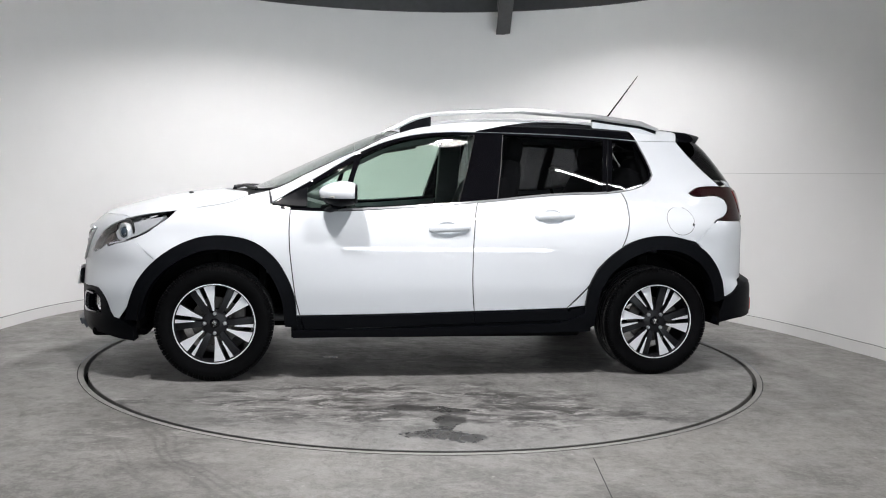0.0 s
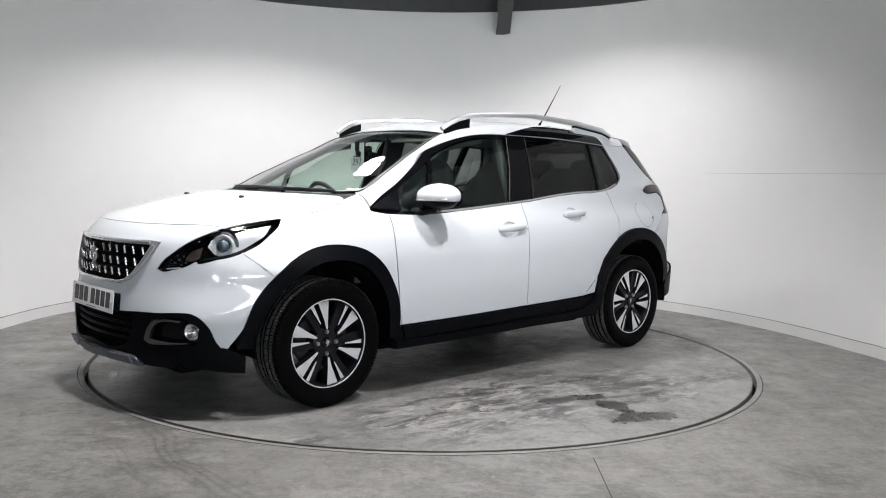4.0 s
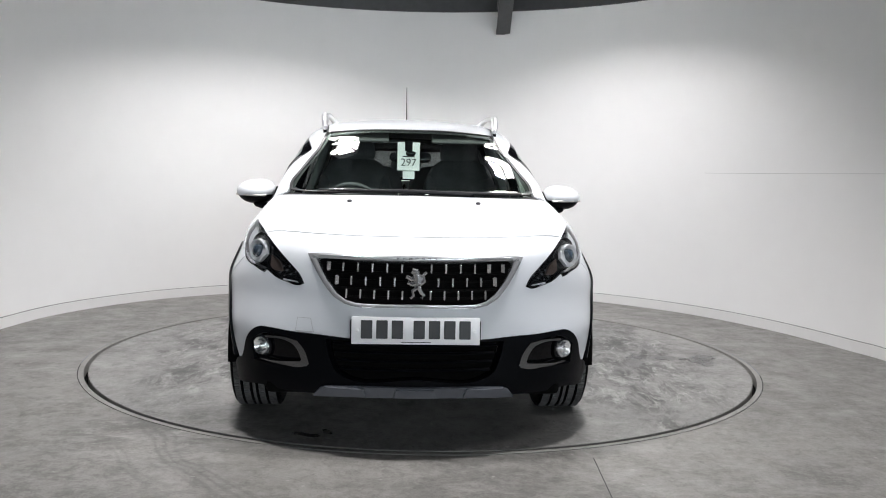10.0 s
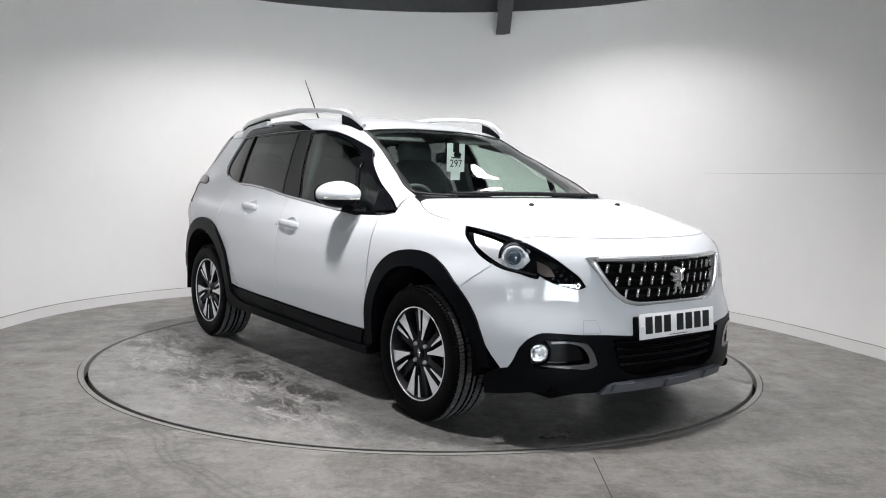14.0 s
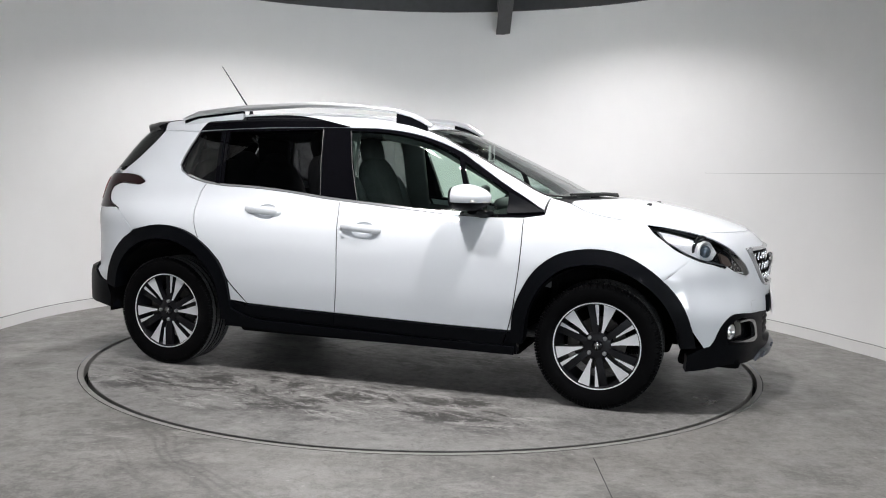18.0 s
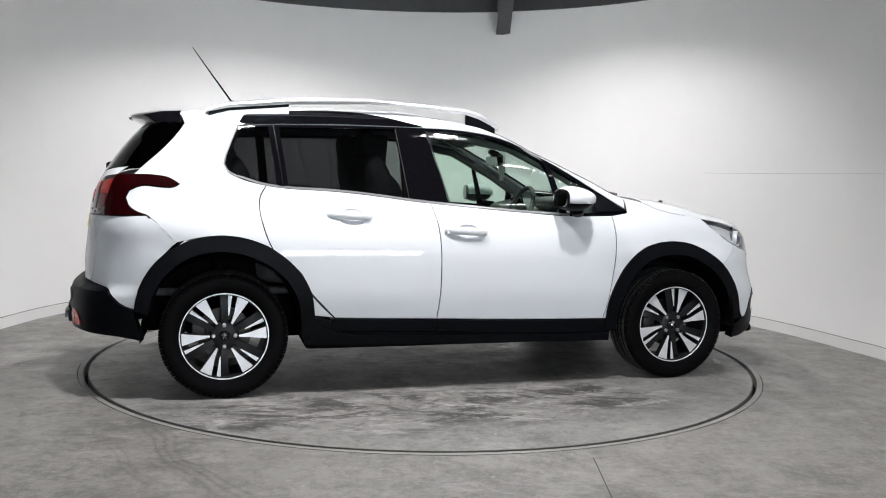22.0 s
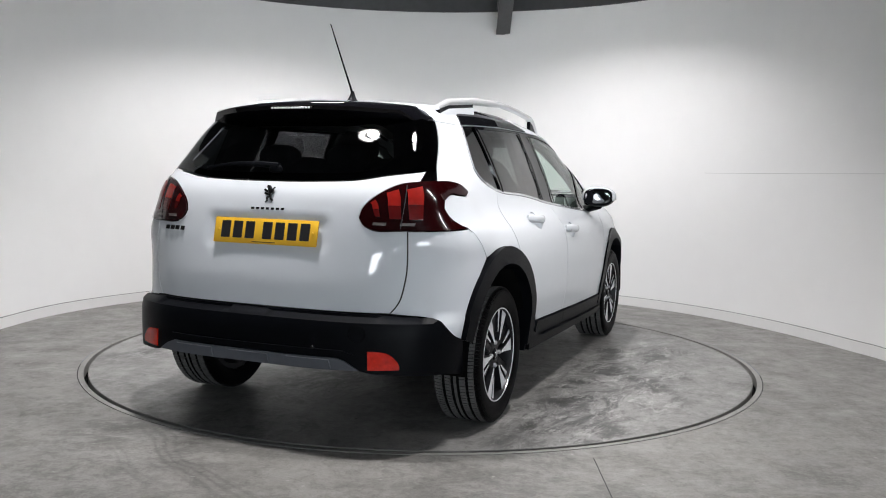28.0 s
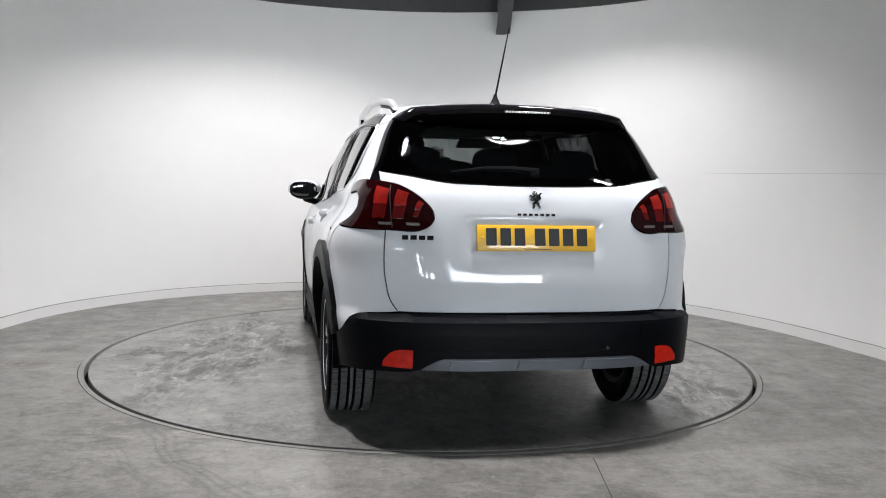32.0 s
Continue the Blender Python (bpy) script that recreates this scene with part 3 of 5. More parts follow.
def ceiling_brace(foot, way, length):
    """A sloping I-section from the wall's head up to the ceiling; way: across, back and up."""
    e = new("ceiling_brace")
    d = Vector(way).normalized()
    side = d.cross(Vector((0, 0, 1))).normalized()
    up = side.cross(d)
    m = Matrix((side, d, up)).transposed().to_4x4()
    m.translation = foot
    e.matrix_world = m
    for nm, w, h, z in (("bottom_flange", 0.135, 0.012, 0.006), ("web", 0.014, 0.19, 0.107), ("top_flange", 0.135, 0.012, 0.208)):
        part(nm, rbox((w, length, h), 0.002, 1, pose(0, length / 2, z)), BEAM, e)
    part("end_plate", rbox((0.135, 0.012, 0.21), 0.002, 1, pose(0, 0.004, 0.107)), BEAM, e)
    return tagged(e, "black painted steel brace between wall and ceiling", "beam")


ceiling_brace((0.712, 2.975, 2.546), (-0.03, -1, 0.5), 3.4)

# the hall behind the camera
slab("wall_west", (0.2, 16.2, 4.3), (-8.0, -4.1, 2.05), HALL, "pale grey plain hall wall", "wall")
slab("wall_east", (0.2, 16.2, 4.3), (8.0, -4.1, 2.05), HALL, "pale grey plain hall wall", "wall")
slab("wall_north", (16.2, 0.2, 4.3), (0, 3.9, 2.05), HALL, "pale grey plain hall wall", "wall")
bm = merge(rbox((16.2, 0.2, 1.4), 0, 1, pose(0, -11.9, 0.55)), rbox((16.2, 0.2, 2.0), 0, 1, pose(0, -11.9, 3.25)))
edge = -8.1
for x0, x1, top in OPENINGS + ((8.1, 8.1, 2.25),):
    bm = merge(bm, rbox((x0 - edge, 0.2, 1.0), 0, 1, pose((x0 + edge) / 2, -11.9, 1.75)))
    if top < 2.2:
        bm = merge(bm, rbox((x1 - x0, 0.2, 2.25 - top), 0, 1, pose((x0 + x1) / 2, -11.9, (top + 2.25) / 2)))
    edge = x1
tagged(part("wall_south", bm, HALL), "dark grey hall wall with a row of windows", "wall", kind="structure")
for k, (x0, x1, top) in enumerate(OPENINGS):
    w, h, t = x1 - x0, top - 1.25, 0.05
    bars = [(w, t, 0, h / 2 - t / 2), (w, t, 0, t / 2 - h / 2), (t, h, t / 2 - w / 2, 0), (t, h, w / 2 - t / 2, 0)] + ([(t, h, d, 0) for d in (-1.1, 0.0, 1.1)] if w > 2 else [])
    tagged(part("window_%d" % (k + 1), merge(*[rbox((bw, 0.05, bh), 0, 1, pose(bx, 0, bz)) for bw, bh, bx, bz in bars]), SATIN, at=pose((x0 + x1) / 2, -11.9, (top + 1.25) / 2)),
           "aluminium window frame with bright daylight behind", "window", kind="structure")
tagged(part("backdrop", rbox((12.0, 0.02, 1.2), 0, 1, pose(1.0, -12.06, 1.75)), DAY), "bright overcast daylight outside the windows", "backdrop", kind="structure")


def high_bay_lamp(x, y):
    e = tagged(new("high_bay_lamp"), "round lit high-bay lamp with a white reflector under the ceiling", "lamp", "high-bay lamps")
    e.location = (x, y, LAMP_Z)
    spin = Matrix.Rotation(radians(90), 4, "X")
    for nm, prof, mat in (("shade", ((0.0, 0.06), (0.10, 0.06), (0.150, 0.030), (0.187, -0.155), (0.192, -0.155), (0.156, 0.036), (0.11, 0.075), (0.0, 0.075)), SHADE),
                          ("reflector_ring", ((0.150, 0.0), (0.1825, -0.145), (0.1805, -0.145), (0.147, 0.0)), RINGGLOW),
                          ("diffuser", ((0.0, 0.008), (0.085, 0.008), (0.085, 0.004), (0.0, 0.004)), LAMPGLOW),
                          ("collar", ((0.086, 0.012), (0.124, 0.012), (0.124, 0.006), (0.086, 0.006)), BEAM)):
        part(nm, lathe(prof, 48, nm in ("reflector_ring", "collar")), mat, e).data.transform(spin)
    part("stem", tube(((0, 0, 0.07), (0, 0, 0.93)), 0.03), BEAM, e)


for lx, ly in LAMPS:
    high_bay_lamp(lx, ly)


def tube_batten(x, y, z):
    e = tagged(new("tube_batten"), "long lit tube batten hung from the ceiling on two rods", "lamp")
    e.location = (x, y, z)
    part("casing", rbox((1.8, 0.09, 0.05), 0.006, 2, pose(0, 0, 0.03)), SHADE, e)
    part("tube", tube(((-0.86, 0, -0.012), (0.86, 0, -0.012)), 0.016, 12), LAMPGLOW, e)
    for d in (-0.875, 0.875):
        part("end_cap", rbox((0.03, 0.05, 0.045), 0.005, 1, pose(d, 0, -0.006)), SHADE, e)
        part("rod", tube(((d * 0.8, 0, 0.05), (d * 0.8, 0, 0.95)), 0.006, 8), BEAM, e)


tube_batten(*BATTEN)



# ---- the car: x to its nose, y to its left, standing on z = 0 ----
car = tagged(new("car"), "white five-door crossover car with black wheel-arch cladding on a turntable", "car")
HUB = 0.318

# outlines on the flank as (x, z)
BELT = [(-1.199, 1.118), (-1.073, 1.081), (-0.95, 1.066), (-0.766, 1.058), (-0.583, 1.044), (-0.46, 1.031), (-0.307, 1.012), (-0.19, 1.0),
        (0.029, 0.982), (0.304, 0.960), (0.608, 0.942), (0.868, 0.945), (0.972, 0.962)]
CANT = [(-1.196, 1.388), (-1.046, 1.397), (-0.797, 1.406), (-0.483, 1.411), (-0.2, 1.411), (-0.011, 1.406), (0.148, 1.388), (0.306, 1.351),
        (0.467, 1.285), (0.619, 1.196), (0.769, 1.101), (0.89, 1.03), (0.972, 0.975)]
DLO_REAR = [(-1.196, 1.388), (-1.236, 1.294), (-1.259, 1.231), (-1.269, 1.184), (-1.249, 1.148), (-1.199, 1.118)]
GAP_A = [(0.868, 0.945), (0.873, 0.839), (0.868, 0.719), (0.854, 0.597), (0.831, 0.442), (0.811, 0.363)]
GAP_B = [(-0.19, 1.0), (-0.173, 0.936), (-0.157, 0.818), (-0.151, 0.668), (-0.154, 0.516), (-0.168, 0.385)]
GAP_C = [(-1.06, 1.078), (-1.091, 1.02), (-1.094, 0.946), (-1.078, 0.872), (-1.053, 0.799), (-1.019, 0.74), (-0.988, 0.711)]
SILL_TOP = [(0.811, 0.363), (0.468, 0.368), (0.164, 0.375), (-0.168, 0.385), (-0.443, 0.392), (-0.715, 0.402)]
ARCH_F = [(0.822, 0.30), (0.830, 0.363), (0.837, 0.442), (0.885, 0.582), (0.957, 0.69), (1.062, 0.767), (1.186, 0.797), (1.344, 0.788), (1.474, 0.735), (1.576, 0.664),
          (1.667, 0.555), (1.72, 0.426), (1.739, 0.339)]
ARCH_R = [(-0.812, 0.30), (-0.82, 0.416), (-0.842, 0.545), (-0.893, 0.638), (-0.983, 0.726), (-1.103, 0.792), (-1.224, 0.822), (-1.344, 0.822), (-1.464, 0.79), (-1.555, 0.733),
          (-1.619, 0.665), (-1.668, 0.572), (-1.698, 0.457)]
# lamp outlines as (x, y, z)
HEAD = snap(P3((1.486, 0.731, 0.928), (1.526, 0.717, 0.925), (1.613, 0.701, 0.911), (1.717, 0.673, 0.886), (1.809, 0.615, 0.853), (1.873, 0.569, 0.813),
          (1.924, 0.516, 0.762), (1.953, 0.478, 0.724), (1.968, 0.459, 0.690), (1.961, 0.476, 0.682), (1.922, 0.541, 0.692), (1.889, 0.590, 0.709),
          (1.862, 0.627, 0.733), (1.856, 0.635, 0.721), (1.837, 0.655, 0.726), (1.800, 0.688, 0.741), (1.745, 0.726, 0.755), (1.687, 0.750, 0.779),
          (1.623, 0.764, 0.812), (1.571, 0.766, 0.852), (1.517, 0.757, 0.893)), NOSEWRAP)
LAMP_T = snap(P3((-1.887, 0.417, 0.966), (-1.877, 0.421, 0.996), (-1.859, 0.449, 1.037), (-1.831, 0.499, 1.078), (-1.802, 0.550, 1.105), (-1.754, 0.619, 1.118),
            (-1.686, 0.667, 1.122), (-1.592, 0.693, 1.120), (-1.530, 0.713, 1.108), (-1.478, 0.727, 1.078), (-1.500, 0.726, 1.063), (-1.560, 0.722, 1.062), (-1.650, 0.705, 1.065),
            (-1.696, 0.699, 1.042), (-1.712, 0.706, 1.007), (-1.700, 0.727, 0.971), (-1.668, 0.755, 0.943), (-1.619, 0.780, 0.923), (-1.694, 0.753, 0.920),
            (-1.853, 0.566, 0.917), (-1.887, 0.466, 0.921), (-1.890, 0.433, 0.941)), TAILWRAP)
SCREEN_SIDE = snap(P3((0.244, 0.505, 1.398), (0.469, 0.540, 1.294), (0.718, 0.608, 1.174), (0.913, 0.650, 1.073), (0.985, 0.655, 1.046)), SHOULDER)
HATCH_SIDE = snap(P3((-1.472, 0.576, 1.392), (-1.500, 0.599, 1.345), (-1.580, 0.634, 1.246), (-1.655, 0.655, 1.163)), TAILWRAP)


def run(line, lo, hi):
    """The stretch of a line between two x."""
    return [p for p in line if lo - 1e-6 <= p[0] <= hi + 1e-6]


# -- painted panels --
HANDLES = ((-0.013, 0.842, True), (-0.634, 0.917, False))


def bowl_line(hx, hz):
    return S(*[(hx + 0.010 + 0.066 * math.cos(a), hz + 0.004 + 0.043 * math.sin(a)) for a in (2 * math.pi * k / 16 for k in range(16))])


EDGE = np.concatenate([HEAD[:1], T((1.356, 0.738), (1.238, 0.740), (1.174, 0.732), (1.10, 0.705))])
fender = S(*(BELT[-1:] + BELT[-2:-1] + GAP_A + ARCH_F[1:10] + [(1.703, 0.772)])).tolist()
fender += [HEAD[17], HEAD[18], HEAD[19], HEAD[20], HEAD[0]]
fender += list(EDGE[1:]) + [np.array(SCREEN_SIDE[-1])]
fender = np.array([np.array(p) for p in fender])
panel("front_wing", fender, SIDE, PAINT, car, res=0.035, depth=0.006, gap=0.003)
panel("front_door_panel", S(*([(-0.19, 1.0), (0.029, 0.982), (0.304, 0.960), (0.608, 0.942)] + GAP_A + SILL_TOP[1:4] + GAP_B[:0:-1][1:])), SIDE, PAINT, car, holes=[bowl_line(*HANDLES[0][:2])], res=0.04, depth=0.006, gap=0.003)
panel("rear_door_panel", S(*([(-1.06, 1.078)] + run(BELT, -1.0, -0.19) + GAP_B[1:] + SILL_TOP[4:] + [(-0.774, 0.464), (-0.842, 0.539), (-0.893, 0.638), (-0.988, 0.711)] + GAP_C[:0:-1][1:])),
      SIDE, PAINT, car, holes=[bowl_line(*HANDLES[1][:2])], res=0.04, depth=0.006, gap=0.003)
quarter = np.concatenate([S(*([(-1.06, 1.078), (-1.073, 1.081)] + DLO_REAR[::-1])), S((-1.30, 1.390), (-1.40, 1.391)), HATCH_SIDE, LAMP_T[6:18],
                          S((-1.56, 0.855), (-1.50, 0.79), *ARCH_R[7:4:-1], (-1.04, 0.762), *GAP_C[:0:-1])])
panel("rear_quarter_panel", quarter, SIDE, PAINT, car, res=0.035, depth=0.006, gap=0.003)
# window pillars and roof edge, from the windscreen's foot to the tailgate
roof_edge = T((0.24, 0.50), (0.0, 0.515), (-0.4, 0.52), (-0.8, 0.515), (-1.2, 0.505), (-1.49, 0.495))
pillar = np.concatenate([SCREEN_SIDE[::-1], roof_edge[1:], HATCH_SIDE[:1], S((-1.40, 1.391), (-1.30, 1.390), *CANT[:-1], (0.965, 0.985))])
panel("roof_side_frame", pillar, SHOULDER, PAINT, car, res=0.03, gap=0.0005)
hood = np.concatenate([P3((1.967, 0, 0.884), (1.946, 0.219, 0.884), (1.866, 0.455, 0.884), (1.734, 0.655, 0.887), (1.613, 0.698, 0.911))[:4], HEAD[2:3], EDGE, P3((1.115, 0.607, 1.041), (1.165, 0.486, 1.041), (1.26, 0.224, 1.044), (1.285, 0, 1.05))])
panel("bonnet", full(hood), TOP, PAINT, car, both=False, res=0.035, depth=0.006, gap=0.0)
panel("roof", full(np.concatenate([T((0.285, 0.0), (0.265, 0.233)), SCREEN_SIDE[:1] + (0, -0.005, 0), roof_edge[1:], T((-1.50, 0.3), (-1.505, 0.0))])), TOP, PAINT, car, both=False, res=0.05)
grille_out = np.array(F((0, 0.815), (0.107, 0.814), (0.263, 0.813), (0.399, 0.815), (0.449, 0.811), (0.438, 0.791), (0.413, 0.748), (0.384, 0.702), (0.342, 0.652), (0.297, 0.621), (0.249, 0.609), (0.135, 0.609), (0, 0.611)))
grille_in = np.array(F((0, 0.797), (0.263, 0.796), (0.395, 0.800), (0.408, 0.792), (0.391, 0.751), (0.362, 0.703), (0.319, 0.652), (0.279, 0.630), (0.230, 0.622), (0, 0.624)))
black_edge = np.array([(2.072, 0, 0.478), (2.068, 0.264, 0.478), (2.023, 0.404, 0.487), (1.976, 0.513, 0.491), (1.931, 0.595, 0.498), (1.89, 0.652, 0.495), (1.865, 0.677, 0.478), (1.833, 0.699, 0.441),
                       (1.795, 0.71, 0.37), (1.775, 0.715, 0.345), (1.739, 0.722, 0.339)])
bumper = np.concatenate([hood[:4], HEAD[4:17], S((1.703, 0.772), (1.576, 0.664), (1.667, 0.555), (1.72, 0.426)), black_edge[::-1]])
panel("front_bumper", full(bumper), NOSEWRAP, PAINT, car, both=False, res=0.03, depth=0.006, gap=0.0014, holes=[full(grille_out)])
hatch = np.concatenate([R((0, 1.109), (0.226, 1.112), (0.41, 1.122), (0.5, 1.138)), P3((-1.71, 0.628, 1.163)), LAMP_T[5:3:-1], LAMP_T[3::-1], LAMP_T[21:18:-1], P3((-1.84, 0.605, 0.918), (-1.87, 0.615, 0.706), (-1.896, 0.602, 0.62), (-1.93, 0.585, 0.578)),
                        P3((-1.97, 0.384, 0.578), (-1.98, 0, 0.578))])
panel("tailgate", full(hatch), TAILWRAP, PAINT, car, both=False, res=0.025, depth=0.006, gap=0.003)
corner_r = np.concatenate([P3((-1.84, 0.605, 0.916)), LAMP_T[18:16:-1], S((-1.56, 0.855), (-1.50, 0.79), (-1.555, 0.733), (-1.619, 0.665), (-1.668, 0.572), (-1.698, 0.46)),
                           P3((-1.703, 0.806, 0.461), (-1.76, 0.79, 0.486), (-1.816, 0.762, 0.541), (-1.93, 0.61, 0.575), (-1.93, 0.585, 0.578), (-1.896, 0.602, 0.62), (-1.87, 0.615, 0.706))])
panel("rear_bumper_corner", corner_r, TAILWRAP, PAINT, car, res=0.03, depth=0.006, gap=0.003)

panel("sill_corner", S((-0.845, 0.532), (-0.778, 0.458), (-0.722, 0.404), (-0.822, 0.416)), SIDE, PAINT, car, res=0.03)


# -- strips behind the panel gaps: black ones colour in the shade, painted ones fill --
def seam(line, proj, both=True, half=0.010, mat=SEAL, off=-0.007):
    """A strip set behind a gap between panels, by default black as its shade."""
    to2 = proj[0]
    q = to2(np.asarray(line))
    e = np.gradient(q, axis=0)
    e /= np.linalg.norm(e, axis=1, keepdims=True)
    nrm = np.stack([-e[:, 1], e[:, 0]], 1) * half
    org, way, far = proj[1](np.concatenate([q + nrm, (q - nrm)[::-1]]))
    panel("panel_seam", onto(org, way, 0, far)[0], proj, mat, car, both=both, off=off, depth=0, res=0.02, gap=0, corner=25)


seam(S(*GAP_A), SIDE)
seam(S(*GAP_B), SIDE)
seam(S(*GAP_C), SIDE)
seam(S((-0.842, 0.539), (-0.774, 0.464), (-0.715, 0.402)), SIDE)
seam(S((1.56, 0.66), (1.63, 0.715), (1.703, 0.772)), SIDE, half=0.008, mat=PAINT, off=-0.003)
seam(S((-1.615, 0.915), (-1.56, 0.855), (-1.50, 0.79)), SIDE, half=0.014, mat=PAINT, off=-0.003)
seam(np.concatenate([hood[3:0:-1] * (1, -1, 1), hood[:4]]), NOSEWRAP, both=False, half=0.016, mat=PAINT, off=-0.003)
seam(EDGE, TOP, half=0.007)
seam(P3((-1.835, 0.605, 0.916), (-1.87, 0.615, 0.706), (-1.896, 0.602, 0.62), (-1.93, 0.585, 0.58)), TAILWRAP)

# -- black cladding --
def arch_band(outer, cx, shrink):
    inner = [(cx + (x - cx) * shrink, HUB + (z - HUB) * shrink) for x, z in outer]
    return S(*(outer + inner[::-1]))


panel("front_arch_cladding", arch_band(ARCH_F, 1.269, 0.845), SIDE, PLASTIC, car, off=0.011, depth=0.09, res=0.03, gap=0, corner=60)
panel("rear_arch_cladding", arch_band(ARCH_R, -1.269, 0.845), SIDE, PLASTIC, car, off=0.022, depth=0.09, res=0.03, gap=0, corner=60)
panel("front_door_strip", S((0.811, 0.360), (0.468, 0.365), (0.164, 0.372), (-0.168, 0.382), (-0.170, 0.318), (0.165, 0.305), (0.472, 0.294), (0.785, 0.285)), SIDE, PLASTIC, car, off=0.012, res=0.05)
panel("rear_door_strip", S((-0.168, 0.382), (-0.443, 0.389), (-0.715, 0.399), (-0.735, 0.36), (-0.722, 0.333), (-0.443, 0.325), (-0.170, 0.318)), SIDE, PLASTIC, car, off=0.012, res=0.05)
panel("sill", S((0.862, 0.36), (0.811, 0.36), (0.785, 0.283), (0.472, 0.292), (0.165, 0.303), (-0.17, 0.316), (-0.443, 0.323), (-0.70, 0.331), (-0.735, 0.392), (-0.83, 0.412), (-0.868, 0.412), (-0.868, 0.262), (-0.443, 0.256), (0.014, 0.248), (0.475, 0.242), (0.858, 0.238)),
      SIDE, PLASTIC, car, off=0.004, depth=0.06, res=0.05, corner=25)
panel("side_skirt", S((0.848, 0.282), (0.472, 0.286), (0.0, 0.296), (-0.443, 0.308), (-0.66, 0.318), (-0.76, 0.345), (-0.845, 0.385), (-0.845, 0.268), (-0.443, 0.260), (0.014, 0.252), (0.475, 0.246), (0.848, 0.242)),
      SIDE, PLASTIC, car, off=0.022, depth=0.025, res=0.05, gap=0, corner=25)
fog_hole = np.array(F((0.677, 0.352), (0.687, 0.435), (0.647, 0.468), (0.536, 0.468), (0.482, 0.454), (0.452, 0.416), (0.433, 0.364), (0.446, 0.352), (0.562, 0.349)))
intake = np.array(F((0, 0.470), (0.364, 0.470), (0.345, 0.387), (0.320, 0.338), (0.283, 0.318), (0, 0.316)))
lower = np.concatenate([black_edge, S((1.70, 0.30)), P3((1.66, 0.735, 0.218), (1.76, 0.712, 0.228), (1.885, 0.638, 0.246), (1.952, 0.554, 0.240), (2.01, 0.42, 0.238), (2.05, 0.25, 0.250), (2.07, 0, 0.252))])
panel("front_bumper_lower", full(lower), NOSEWRAP, PLASTIC, car, both=False, off=0.003, depth=0.05, res=0.03, holes=[full(intake), fog_hole, fog_hole * (1, -1, 1)], gap=0.001)
panel("bumper_insert", full(intake), NOSEWRAP, MATT, car, both=False, off=-0.045, depth=0, res=0.06)
rbump = np.concatenate([P3((-2.0, 0, 0.572), (-1.99, 0.384, 0.575), (-1.93, 0.61, 0.570), (-1.816, 0.762, 0.539), (-1.76, 0.79, 0.486), (-1.703, 0.806, 0.461)),
                        S((-1.66, 0.30)), P3((-1.768, 0.775, 0.323), (-1.879, 0.718, 0.332), (-1.959, 0.628, 0.341), (-2.0, 0.534, 0.344), (-2.02, 0.46, 0.36), (-2.04, 0.25, 0.36), (-2.04, 0, 0.36))])
panel("rear_bumper", full(rbump), TAILWRAP, PLASTIC, car, both=False, off=0.012, depth=0.05, res=0.03, gap=0.001)

# -- windows --
def inset(line, d):
    return [(x, z + d) for x, z in line]


dlo = S(*(run(BELT, -1.25, 1.0)[::1] + [(0.985, 0.968)] + CANT[-1:0:-1] + DLO_REAR[:-1]))
rear_glass = S((-0.985, 1.385), (-0.365, 1.400), (-0.312, 1.028), (-0.945, 1.076))
quarter_glass = S((-1.18, 1.378), (-1.045, 1.386), (-1.005, 1.088), (-1.07, 1.094), (-1.19, 1.130), (-1.238, 1.157), (-1.254, 1.188), (-1.243, 1.235), (-1.222, 1.294))
front_glass = S((-0.195, 1.392), (-0.011, 1.388), (0.135, 1.371), (0.29, 1.335), (0.435, 1.275), (0.478, 1.250), (0.562, 0.958), (0.304, 0.972), (0.029, 0.994), (-0.085, 1.004))
quarter_light = S((0.515, 1.228), (0.60, 1.177), (0.74, 1.09), (0.80, 1.045), (0.80, 0.962), (0.60, 0.957))
panel("window_surround", dlo, SIDE, GLOSS, car, "gloss black window surround", off=-0.004, depth=0.02, res=0.03, gap=0.001, holes=[rear_glass, quarter_glass, front_glass, quarter_light])
panel("front_door_window", front_glass, SIDE, CLEAR, car, "clear front door window", off=-0.008, depth=0, res=0.022, gap=-0.003)
panel("quarter_light_window", quarter_light, SIDE, CLEAR, car, "small clear quarter-light window", off=-0.008, depth=0, res=0.05, gap=-0.003)
panel("rear_door_window", rear_glass, SIDE, PRIVACY, car, "dark privacy glass", off=-0.006, depth=0, res=0.022, gap=-0.003)
panel("rear_quarter_window", quarter_glass, SIDE, PRIVACY, car, "dark privacy glass", off=-0.006, depth=0, res=0.04, gap=-0.003)
panel("mirror_sail", S((0.775, 1.072), (0.90, 1.008), (0.968, 0.972), (0.79, 0.962), (0.775, 0.962)), SIDE, PLASTIC, car, "black textured corner below the screen pillar", off=0.007, depth=0.012, res=0.03, gap=0, corner=40)
both_sides("quarter_trim", lambda: tube([tuple(p + (0, 0.003, 0)) for p in S(*DLO_REAR)], 0.0045, 8), FRAME, car, "thin chrome edge round the quarter window")
for line in (((-0.188, 1.392), (-0.14, 1.20), (-0.082, 1.004)), ((-0.362, 1.398), (-0.337, 1.21), (-0.310, 1.028))):
    both_sides("pillar_trim", lambda: tube([tuple(p + (0, 0.002, 0)) for p in S(*line)], 0.003, 6), SEAL, car)
